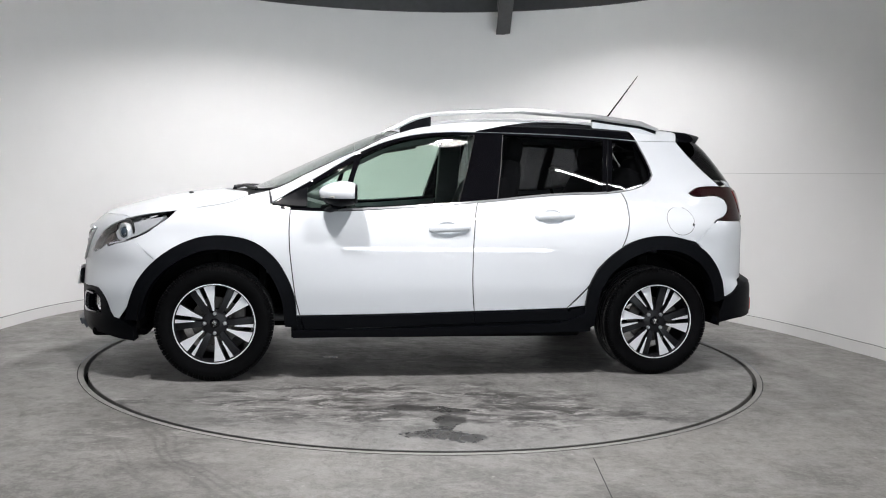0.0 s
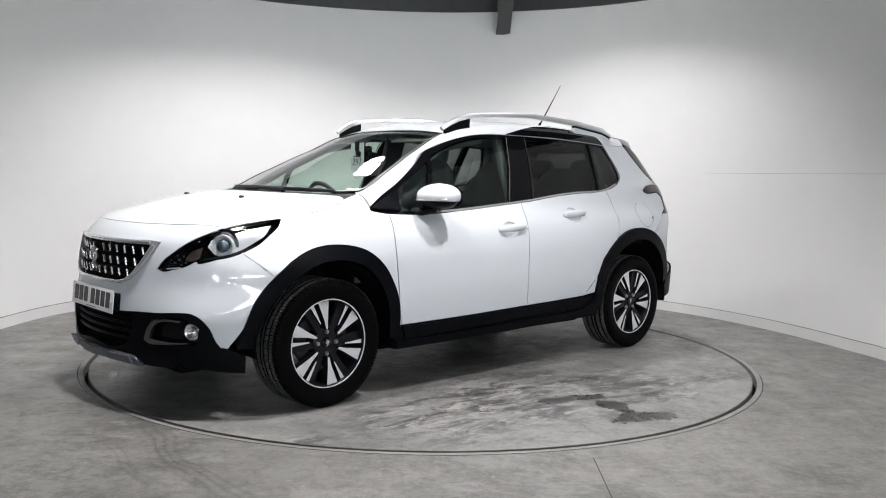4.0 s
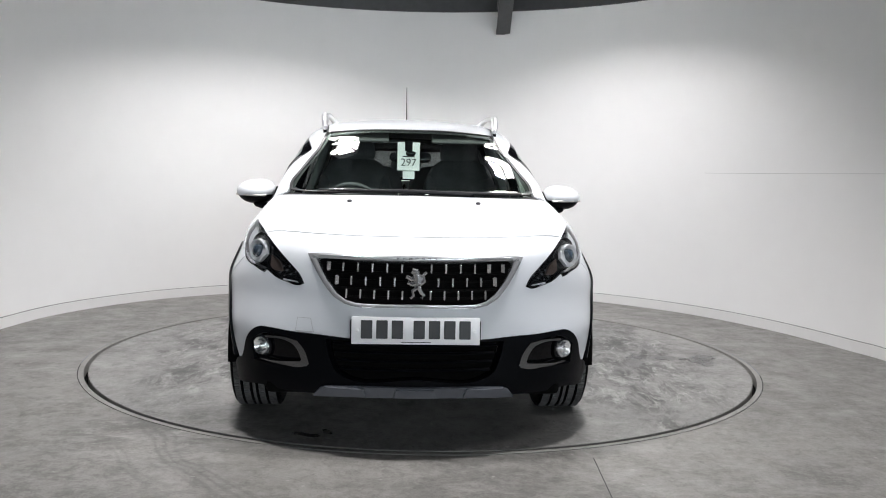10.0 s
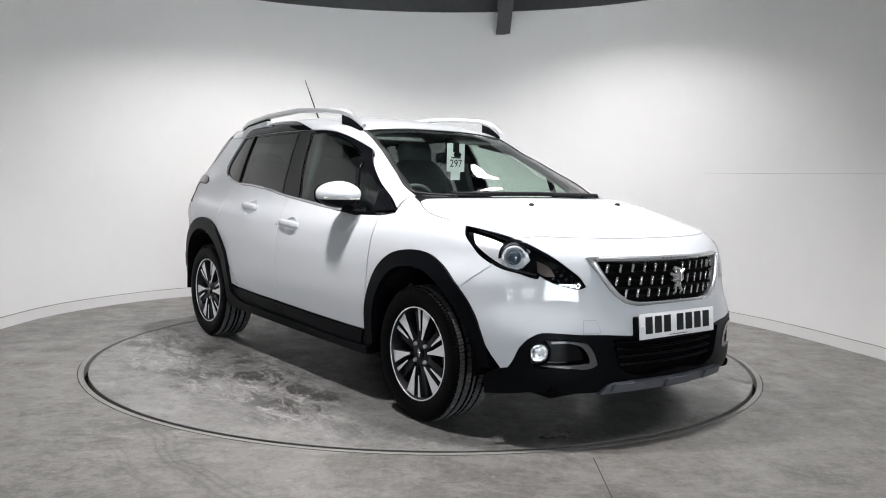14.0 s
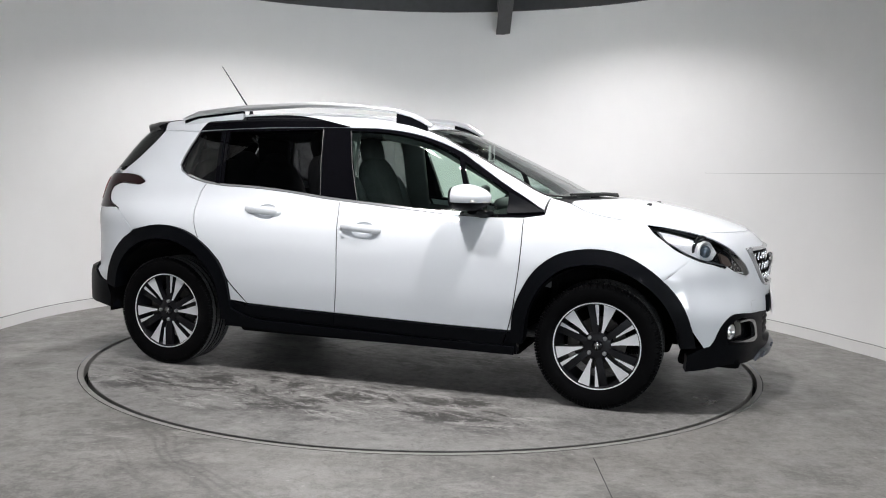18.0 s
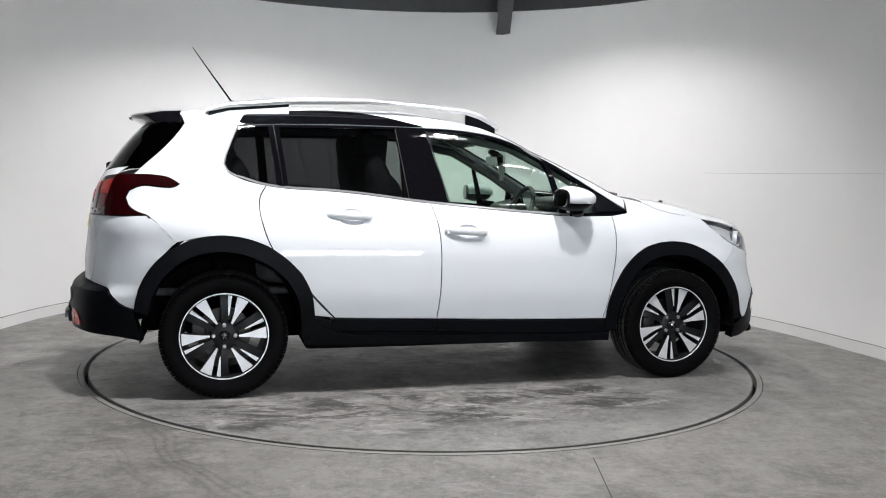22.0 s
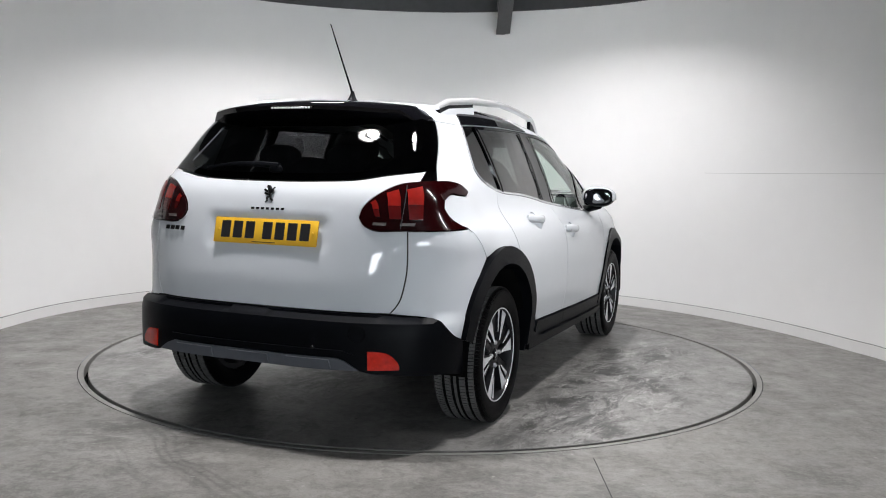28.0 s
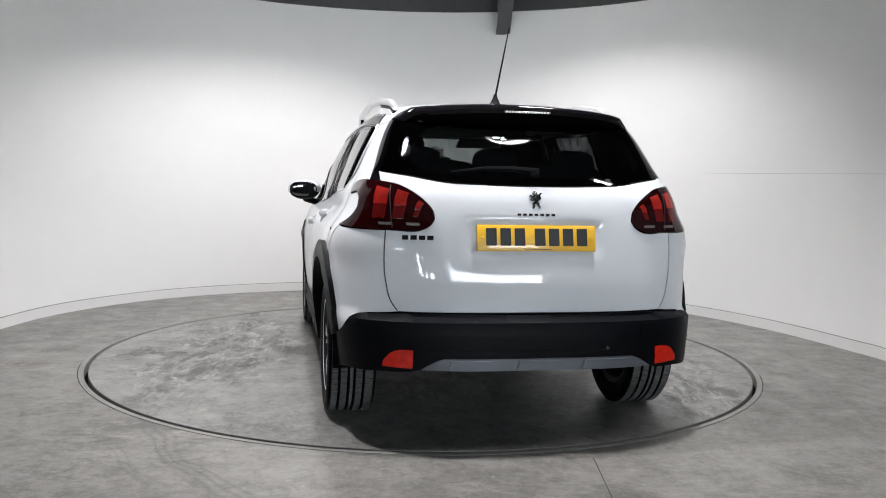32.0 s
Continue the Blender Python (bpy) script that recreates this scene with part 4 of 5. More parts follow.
# bright strip along the belt line
panel("waist_trim", S(*(run(BELT, -1.25, 0.62) + inset(run(BELT, -1.25, 0.62), 0.011)[::-1])), SIDE, FRAME, car, "thin bright waist trim", off=0.001, depth=0.01, res=0.03, gap=0, corner=60)
panel("window_divider", S((-1.043, 1.392), (-1.012, 1.394), (-0.968, 1.074), (-1.002, 1.08)), SIDE, GLOSS, car, off=0.002, depth=0.01, res=0.04, gap=0)
panel("divider_trim", S((-1.020, 1.392), (-1.012, 1.392), (-0.968, 1.074), (-0.976, 1.076)), SIDE, PLASTIC, car, off=0.004, depth=0.005, res=0.04, gap=0)
strip = np.concatenate([S(*[(x, z + 0.002) for x, z in CANT[:5]]), S((-0.296, 1.434), (-0.424, 1.460), (-0.554, 1.478), (-0.745, 1.481), (-0.964, 1.470), (-1.12, 1.456), (-1.168, 1.438))])
panel("window_cap", strip, SHOULDER, GLOSS, car, "gloss dark cap above the rear side window", off=0.005, depth=0.006, res=0.025, gap=0, corner=30)
screen = np.concatenate([T((0.285, 0), (0.262, 0.233)), SCREEN_SIDE[:4], P3((0.960, 0.64, 1.041), (1.035, 0.53, 1.041), (1.125, 0.27, 1.044), (1.145, 0, 1.05))])
panel("windscreen", full(screen), TOP, SCREEN, car, both=False, label="large raked windscreen glass", off=0.001, depth=0.004, res=0.026, gap=0.004)
inner_screen = np.concatenate([T((0.345, 0), (0.325, 0.233)), SCREEN_SIDE[:-1] * (1, 1, 1) + np.array([(0.075, -0.03, 0), (0.03, -0.028, 0), (0.02, -0.03, 0), (0, -0.03, 0)]), P3((0.95, 0.595, 1.041), (1.005, 0.50, 1.041), (1.095, 0.25, 1.044), (1.115, 0, 1.05))])
gasket_in = np.concatenate([screen[:2] + (0.020, 0, 0), screen[2:6] + (0.004, -0.016, 0), screen[6:9] + (-0.014, -0.010, 0), screen[9:] + (-0.014, 0, 0)])
panel("windscreen_border", full(screen), TOP, SEAL, car, both=False, off=-0.003, depth=0, res=0.05, gap=0.003, holes=[full(inner_screen)])
panel("screen_gasket", full(screen), TOP, SEAL, car, both=False, off=0.0035, depth=0.006, res=0.05, gap=0.0, holes=[full(gasket_in)])
panel("scuttle", full(np.concatenate([P3((1.145, 0, 1.05), (1.125, 0.27, 1.044), (1.035, 0.53, 1.04), (0.975, 0.64, 1.04), (0.98, 0.665, 1.04), (1.10, 0.69, 1.03), (1.115, 0.607, 1.04), (1.165, 0.486, 1.04), (1.26, 0.224, 1.044), (1.285, 0, 1.05))])), TOP, PLASTIC, car, both=False,
      off=-0.008, depth=0.01, res=0.04, gap=-0.004)
rglass = np.concatenate([R((0, 1.112), (0.226, 1.115), (0.41, 1.125), (0.5, 1.141)), HATCH_SIDE[::-1] * (1, 0.992, 1), R((0.5, 1.40), (0.25, 1.412), (0, 1.416))])
panel("rear_window", full(rglass), TAILWRAP, PRIVACY, car, both=False, label="dark tinted rear window", off=0.0, depth=0.004, res=0.05, gap=0.003)
rin = np.array(R((0, 1.150), (0.226, 1.152), (0.40, 1.160), (0.49, 1.185), (0.515, 1.22), (0.475, 1.32), (0.44, 1.342), (0.25, 1.35), (0, 1.352)))
panel("rear_window_border", full(rglass), TAILWRAP, GLOSS, car, both=False, off=-0.004, depth=0, res=0.05, gap=0.004, holes=[full(rin)])



# -- lamps --
housing = panel("headlight", HEAD, NOSEWRAP, LENS, car, "clear lens over a dark headlight housing", off=0.002, depth=0.03, res=0.03, gap=0.002)
panel("housing", HEAD, NOSEWRAP, GLOSS, housing, off=-0.035, depth=0.0, res=0.03, gap=0.001)
brow = np.concatenate([HEAD[:6], P3((1.868, 0.572, 0.802), (1.800, 0.618, 0.842), (1.710, 0.677, 0.875), (1.613, 0.705, 0.901), (1.530, 0.722, 0.917))])
panel("brow", brow, NOSEWRAP, GLOSS, housing, off=-0.002, depth=0.01, res=0.03, gap=0.003)
drl = P3((1.535, 0.735, 0.912), (1.613, 0.708, 0.896), (1.70, 0.683, 0.871), (1.785, 0.630, 0.838), (1.805, 0.630, 0.800), (1.79, 0.665, 0.765), (1.745, 0.715, 0.768), (1.687, 0.74, 0.792), (1.63, 0.755, 0.822), (1.575, 0.757, 0.86))
panel("light_guide", drl, NOSEWRAP, ALLOY, housing, off=-0.016, depth=0.015, res=0.02, gap=0.004, label="silver lamp bezel")
panel("indicator_reflector", P3((1.828, 0.618, 0.800), (1.868, 0.578, 0.772), (1.888, 0.562, 0.735), (1.868, 0.600, 0.735), (1.845, 0.622, 0.752)), NOSEWRAP, SMOKED, housing, off=-0.022, depth=0.012, res=0.014, gap=0.0, label="smoked brown indicator reflector")
for gx, gy, gz, gs in ((1.892, 0.558, 0.755, 0.010), (1.905, 0.542, 0.738, 0.013), (1.886, 0.572, 0.726, 0.011), (1.912, 0.532, 0.757, 0.008), (1.920, 0.526, 0.722, 0.010), (1.900, 0.552, 0.714, 0.008), (1.935, 0.508, 0.735, 0.007)):
    gs *= 0.7
    gem = P3((gx - gs * 0.5, gy + gs, gz - gs * 0.3), (gx, gy + gs * 0.2, gz + gs * 0.8), (gx + gs * 0.5, gy - gs, gz + gs * 0.3), (gx, gy - gs * 0.2, gz - gs * 0.7))
    panel("indicator_lens", gem, NOSEWRAP, CHROME, housing, off=-0.020, depth=0.008, res=0.012, gap=0.0, label="faceted clear indicator")
panel("lower_glint", P3((1.905, 0.553, 0.703), (1.945, 0.497, 0.696), (1.948, 0.492, 0.690), (1.905, 0.556, 0.697)), NOSEWRAP, ALLOY, housing, off=-0.012, depth=0.006, res=0.012, gap=0.0, label="thin bright lamp edge")
panel("chrome_edge", P3((1.640, 0.762, 0.806), (1.690, 0.749, 0.782), (1.748, 0.726, 0.760), (1.800, 0.690, 0.748), (1.850, 0.640, 0.735), (1.856, 0.634, 0.742), (1.800, 0.688, 0.757), (1.748, 0.722, 0.769), (1.690, 0.744, 0.791)), NOSEWRAP, CHROME, housing, off=-0.008, depth=0.01, res=0.014, gap=0.0, label="bright chrome lamp edge")


def projector():
    bm = merge(lathe(((0.0, 0.040), (0.012, 0.039), (0.024, 0.034), (0.034, 0.024), (0.037, 0.010), (0.037, 0.0), (0.0, 0.0)), 32))
    bmesh.ops.transform(bm, matrix=pose(1.752, 0.676, 0.803, 0, 0, -52) @ Matrix.Scale(0.88, 4), verts=bm.verts)
    return bm


def projector_ring():
    bm = lathe(((0.038, 0.004), (0.052, 0.020), (0.058, 0.020), (0.060, 0.0), (0.050, -0.03), (0.038, -0.03)), 32, True)
    bmesh.ops.transform(bm, matrix=pose(1.752, 0.676, 0.803, 0, 0, -52) @ Matrix.Scale(0.88, 4), verts=bm.verts)
    return bm


def bezel_dish():
    bm = lathe(((0.054, 0.010), (0.066, 0.016), (0.080, 0.012), (0.080, 0.006), (0.060, -0.004)), 32, True)
    for v in bm.verts:
        if v.co.x < 0:
            v.co.x *= 0.8
    bmesh.ops.transform(bm, matrix=pose(1.732, 0.664, 0.802, 0, 0, -52), verts=bm.verts)
    return bm


both_sides("lamp_bezel", bezel_dish, BEZEL, housing, "grey chrome reflector dish")
both_sides("projector", projector, PROJ, housing, "dark glass projector lens")
both_sides("projector_ring", projector_ring, ALLOY, housing)
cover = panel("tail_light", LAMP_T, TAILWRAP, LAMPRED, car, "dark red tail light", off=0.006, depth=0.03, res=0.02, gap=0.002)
# the fade from bright to deep red down each claw is put into colour
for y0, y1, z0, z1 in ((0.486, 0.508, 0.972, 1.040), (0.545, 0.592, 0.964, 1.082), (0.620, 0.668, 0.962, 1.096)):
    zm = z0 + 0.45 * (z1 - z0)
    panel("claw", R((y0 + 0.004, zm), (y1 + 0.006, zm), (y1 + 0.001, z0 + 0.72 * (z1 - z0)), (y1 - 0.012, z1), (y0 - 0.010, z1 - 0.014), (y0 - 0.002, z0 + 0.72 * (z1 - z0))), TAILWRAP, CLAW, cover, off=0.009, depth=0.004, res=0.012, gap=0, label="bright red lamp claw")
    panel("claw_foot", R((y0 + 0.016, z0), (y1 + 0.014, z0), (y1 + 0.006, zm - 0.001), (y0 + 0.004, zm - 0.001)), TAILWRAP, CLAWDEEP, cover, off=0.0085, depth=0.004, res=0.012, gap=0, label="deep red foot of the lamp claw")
for y0, y1 in ((0.495, 0.548), (0.602, 0.656)):
    panel("reversing_lens", R((y0, 0.937), (y1, 0.937), (y1 + 0.003, 0.948), (y0 + 0.003, 0.948)), TAILWRAP, REVERSE, cover, off=0.009, depth=0.004, res=0.012, gap=0)
panel("lamp_divider", R((0.604, 0.925), (0.607, 0.925), (0.607, 1.100), (0.604, 1.100)), TAILWRAP, INK, cover, off=0.0092, depth=0.004, res=0.012, gap=0, label="dark joint across the lamp")
panel("rear_reflector", P3((-2.003, 0.524, 0.434), (-1.993, 0.554, 0.434), (-1.975, 0.605, 0.424), (-1.963, 0.630, 0.400), (-1.955, 0.640, 0.380), (-1.955, 0.640, 0.362), (-1.992, 0.556, 0.359), (-2.003, 0.526, 0.358)), TAILWRAP, REFLEX, car, "red rear reflector", off=0.016, depth=0.012, res=0.02, gap=0)
panel("rear_skid_trim", full(np.array(R((0, 0.401), (0.403, 0.402), (0.438, 0.390), (0.490, 0.357), (0.403, 0.355), (0, 0.354)))), TAILWRAP, SKID, car, "silver rear skid trim", both=False, off=0.024, depth=0.02, res=0.02, gap=0, corner=4)
panel("rear_bumper_step", full(np.array(R((0, 0.432), (0.42, 0.434), (0.475, 0.417), (0.45, 0.405), (0.40, 0.409), (0, 0.408)))), TAILWRAP, PLASTIC, car, both=False, off=0.021, depth=0.012, res=0.02, gap=0, corner=4)
panel("front_skid_trim", full(np.array(F((0, 0.287), (0.28, 0.285), (0.36, 0.281), (0.385, 0.272), (0.412, 0.238), (0.26, 0.244), (0, 0.248)))), NOSEWRAP, SKID, car, "silver front skid trim", both=False, off=0.018, depth=0.025, res=0.02, gap=0, corner=4)
for y in (0.0, 0.28, -0.28):
    panel("skid_recess", np.array(R((y - 0.095, 0.396), (y + 0.095, 0.396), (y + 0.105, 0.362), (y - 0.105, 0.362))), TAILWRAP, SKID, car, both=False, off=0.037, depth=0.008, res=0.02, gap=0)
    panel("skid_recess", np.array(F((y - 0.075, 0.283), (y + 0.075, 0.283), (y + 0.085, 0.255), (y - 0.085, 0.255))), NOSEWRAP, SKID, car, both=False, off=0.030, depth=0.012, res=0.02, gap=0)

for z in (0.350, 0.385, 0.420, 0.452):
    reach = 0.31 + 0.25 * (z - 0.35)
    part("intake_slat", tube([tuple(p - (0.022, 0, 0)) for p in F(*[(y, z) for y in np.linspace(-reach, reach, 21)])], 0.009, 6, 0.7), PLASTIC, car)

cap_at = R((-0.484, 0.504))[0]
cap = part("towing_cap", lathe(((0.0, 0.003), (0.032, 0.002), (0.034, 0.0), (0.0, -0.004)), 28), PLASTIC, car, at=pose(cap_at[0] - 0.0135, cap_at[1], cap_at[2], 0, 0, 104))
part("cap_edge", lathe(((0.0345, 0.0), (0.0355, 0.002), (0.0365, 0.0)), 28, True), MATT, cap)
q = R((-0.297, 0.436))[0]
part("parking_sensor", lathe(((0.0, 0.004), (0.008, 0.003), (0.010, 0.0), (0.0, -0.004)), 18), BEZEL, car, at=pose(q[0] - 0.014, q[1], q[2], 0, 0, 90))

# -- fog lamps --
fog_in = np.array(F((0.670, 0.366), (0.672, 0.43), (0.640, 0.455), (0.542, 0.455), (0.496, 0.443), (0.471, 0.412), (0.458, 0.378), (0.466, 0.368), (0.562, 0.366)))
pocket = panel("fog_lamp_pocket", fog_hole, NOSEWRAP, GLOSS, car, off=-0.035, depth=0, res=0.03, gap=-0.004)
bezel = np.array(F((0.652, 0.362), (0.562, 0.352), (0.446, 0.355), (0.433, 0.364), (0.452, 0.416), (0.482, 0.454), (0.536, 0.465), (0.622, 0.465), (0.622, 0.456), (0.542, 0.455), (0.504, 0.441), (0.479, 0.412), (0.466, 0.378), (0.471, 0.370), (0.562, 0.363)))
panel("fog_lamp_bezel", bezel, NOSEWRAP, RIMCHROME, car, "satin chrome fog lamp bezel", off=0.006, depth=0.02, res=0.014, gap=0)


def fog():
    bm = lathe(((0.0, 0.008), (0.007, 0.013), (0.013, 0.006), (0.020, 0.013), (0.026, 0.005), (0.032, 0.009), (0.038, -0.002), (0.040, -0.03), (0.0, -0.03)), 14)
    bmesh.ops.transform(bm, matrix=pose(1.890, 0.646, 0.412, 0, 0, -58) @ Matrix.Scale(1.2, 4), verts=bm.verts)
    return bm


def fog_rim():
    bm = lathe(((0.040, 0.004), (0.046, 0.002), (0.046, -0.03), (0.040, -0.03)), 28, True)
    bmesh.ops.transform(bm, matrix=pose(1.890, 0.646, 0.412, 0, 0, -58) @ Matrix.Scale(1.2, 4), verts=bm.verts)
    return bm


FOGGLASS = material("faceted clear fog lamp glass", (0.90, 0.91, 0.93), 0.12, 0.9, 1.0, bump=1.0, bscale=160)
fogs = both_sides("fog_lamp", fog, FOGGLASS, car, "round clear fog lamp")
both_sides("rim", fog_rim, GLOSS, fogs)

# -- grille --
ring = panel("grille", full(grille_out), NOSEWRAP, FRAME, car, both=False, label="chrome-framed black grille with bright ticks", off=0.004, depth=0.03, res=0.02, gap=0.0, holes=[full(grille_in)])[0]
panel("grille_mesh", full(grille_out), NOSEWRAP, MATT, ring, both=False, off=-0.03, depth=0.0, res=0.05)
for z in (0.645, 0.678, 0.711, 0.744, 0.777):
    wide = float(np.interp(z, (0.624, 0.652, 0.703, 0.751, 0.8), (0.25, 0.312, 0.355, 0.385, 0.40)))
    xs = np.linspace(-wide, wide, 25)
    pts = F(*[(y, z) for y in xs])
    part("slat", tube([tuple(p - (0.016, 0, 0)) for p in pts], 0.006, 6, 1.3), MATT, ring)
for row, z in enumerate((0.766, 0.712, 0.660)):
    reach = (0.36, 0.325, 0.285)[row]
    n = (13, 12, 11)[row]
    for k in range(n):
        y = -reach + 2 * reach * k / (n - 1)
        if abs(y) < 0.05:
            continue
        p = F((y, z))[0]
        part("tick", rbox((0.010, 0.0085 + 0.008 * (abs(y) > 0.30), 0.038), 0.002, 1, pose(p[0] - 0.006, p[1], p[2], 0, 8, -math.degrees(math.atan(1.1 * y)))), TICK, ring)
rim_line = np.array([tuple(0.5 * (p + q)) for p, q in zip(F((0.425, 0.803), (0.438, 0.791), (0.413, 0.748), (0.384, 0.702), (0.342, 0.652), (0.297, 0.621), (0.249, 0.609), (0.135, 0.609), (0, 0.611)),
                                                            F((0.410, 0.803), (0.408, 0.792), (0.391, 0.751), (0.362, 0.703), (0.319, 0.652), (0.279, 0.630), (0.230, 0.622), (0.13, 0.623), (0, 0.624)))])
rim_line = np.concatenate([rim_line, rim_line[-2::-1] * (1, -1, 1)])
part("frame_bead", tube([tuple(p + (0.003, 0, 0)) for p in rim_line], [0.016, 0.015, 0.012, 0.011, 0.011, 0.009, 0.007, 0.006, 0.006, 0.006, 0.007, 0.009, 0.011, 0.011, 0.012, 0.015, 0.016], 10), FRAME, ring, "rounded chrome bead")
bar = F(*[(y, 0.806) for y in np.linspace(-0.4, 0.4, 17)])
part("top_bar", tube([tuple(p + (0.004, 0, 0)) for p in bar], 0.011, 10), FRAME, ring)
for k in range(7):
    y = -0.075 + 0.025 * k
    p = F((y, 0.807))[0]
    part("lettering_bar", rbox((0.004, 0.015, 0.007), 0.001, 1, pose(p[0] + 0.013, y, p[2])), INK, ring)


def badge(parent, at, size, name, mat=TICK):
    """A plain silver emblem of a few slanted strokes."""
    strokes = (((0.16, 0.44), (0.05, 0.40), (-0.02, 0.24), (-0.05, 0.02), (-0.02, -0.14)), ((-0.04, 0.20), (0.16, 0.16), (0.34, 0.26)), ((-0.05, 0.06), (0.14, 0.0), (0.30, 0.06)),
               ((-0.05, -0.08), (0.13, -0.20), (0.10, -0.36), (0.20, -0.46)), ((-0.06, -0.06), (-0.14, -0.26), (-0.24, -0.36), (-0.16, -0.46)), ((-0.10, 0.0), (-0.24, 0.10), (-0.20, 0.30), (-0.32, 0.40)))
    bm = merge(*[tube([(x * size, 0.004, z * size) for x, z in st], [size * w for w in (0.095, 0.13, 0.13, 0.13, 0.10)[:len(st)]] if i == 0 else [size * w for w in (0.08, 0.072, 0.06, 0.045)[:len(st)]], 8, 1.0) for i, st in enumerate(strokes)])
    part(name, bm, mat, parent, "plain silver emblem", at=at)


p = F((0, 0.712))[0]
badge(ring, pose(p[0] + 0.001, 0, 0.705, 0, 0, -90), 0.125, "emblem")
p = R((0, 1.05))[0]
badge(car, pose(p[0] + 0.002, 0, 1.050, 12, 0, 90), 0.078, "rear_emblem", BEZEL)
for k in range(7):
    p = R(((k - 3) * 0.025, 0.990))[0]
    part("lettering_bar", rbox((0.003, 0.016, 0.010), 0.001, 1, pose(p[0] - 0.001, p[1], p[2], 0, 16, 0)), BEZEL, car)
for k in range(4):
    p = R((0.555 - 0.034 * k, 0.888))[0]
    part("model_badge_bar", rbox((0.004, 0.026, 0.019), 0.001, 1, pose(p[0] - 0.002, p[1], p[2], 0, 16, -14)), BEZEL, car)


# -- number plates, with plain bars --
def number_plate(at, mat, name):
    pl = part(name, rbox((0.52, 0.006, 0.111), 0.004, 2), mat, car, at=at)
    xs = [0.208, 0.146, 0.084, -0.004, -0.066, -0.128, -0.19]
    for x in xs:
        part("character_bar", rbox((0.046, 0.002, 0.074), 0.002, 1, pose(x - 0.009, 0.0035, 0.004)), INK, pl)
    part("maker_line", rbox((0.12, 0.001, 0.003), 0, 1, pose(0.0, 0.0035, -0.047)), INK, pl)
    for x in (-0.236, 0.236):
        part("screw_cap", lathe(((0, 0.006), (0.005, 0.005), (0.007, 0.0), (0, 0)), 12), mat, pl, at=pose(x, 0.002, 0.0))
    return pl


part("plate_holder", rbox((0.53, 0.03, 0.09), 0.006, 1, pose(2.075, 0, 0.515, 0, 0, -90)), PLASTIC, car)
number_plate(pose(2.099, 0, 0.518, 5, 0, -90), PLATEW, "front_number_plate")
number_plate(pose(-1.960, 0, 0.892, 12, 0, 90) , PLATEY, "rear_number_plate")


# -- wheels --
def tyre_mesh():
    prof = [(0.222, -0.098), (0.235, -0.107), (0.265, -0.115), (0.290, -0.114), (0.305, -0.108), (0.3125, -0.100)]
    for a, b in ((-0.100, -0.060), (-0.051, -0.018), (-0.009, 0.009), (0.018, 0.051), (0.060, 0.092)):
        prof += [(0.303, a + 0.0005), (0.318, a + 0.002), (0.318, b - 0.002), (0.303, b - 0.0005)]
    prof += [(0.3125, 0.092), (0.305, 0.102), (0.290, 0.108), (0.265, 0.110), (0.235, 0.104), (0.222, 0.098)]
    bm = bmesh.new()
    rings = []
    for i in range(62):
        for f, cut in ((0.0, 0), (0.40, 0), (0.42, 1), (0.50, 1), (0.52, 0), (0.84, 0), (0.86, 2), (0.98, 2)):
            row = []
            for r, y in prof:
                if cut and r > 0.3 and abs(y) > (0.046 if cut == 1 else 0.012):
                    r -= 0.010 if cut == 2 else 0.006
                twist = 2 * math.pi * (i + f) / 62 + 0.35 * abs(y)
                row.append(bm.verts.new((r * math.cos(twist), y, r * math.sin(twist))))
            rings.append(row)
    for i in range(len(rings)):
        p, q = rings[i], rings[(i + 1) % len(rings)]
        for j in range(len(prof) - 1):
            bm.faces.new((p[j], p[j + 1], q[j + 1], q[j]))
    return bm


def tyre_parts():
    """The sidewalls with the grooves, and the dusty tread blocks, each a mesh of its own."""
    out = []
    for tread in (False, True):
        bm = tyre_mesh()
        # grooves go with the black sidewalls, so their shade is set by colour
        bmesh.ops.delete(bm, geom=[f for f in bm.faces if (-0.0995 < f.calc_center_median().y < 0.0915 and math.hypot(f.calc_center_median().x, f.calc_center_median().z) > 0.3125) != tread], context="FACES")
        out.append(bm)
    return out


def polar(pts, turn):
    out = []
    for r, a in pts:
        a = radians(a + turn)
        out.append((r * math.cos(a), r * math.sin(a)))
    return out


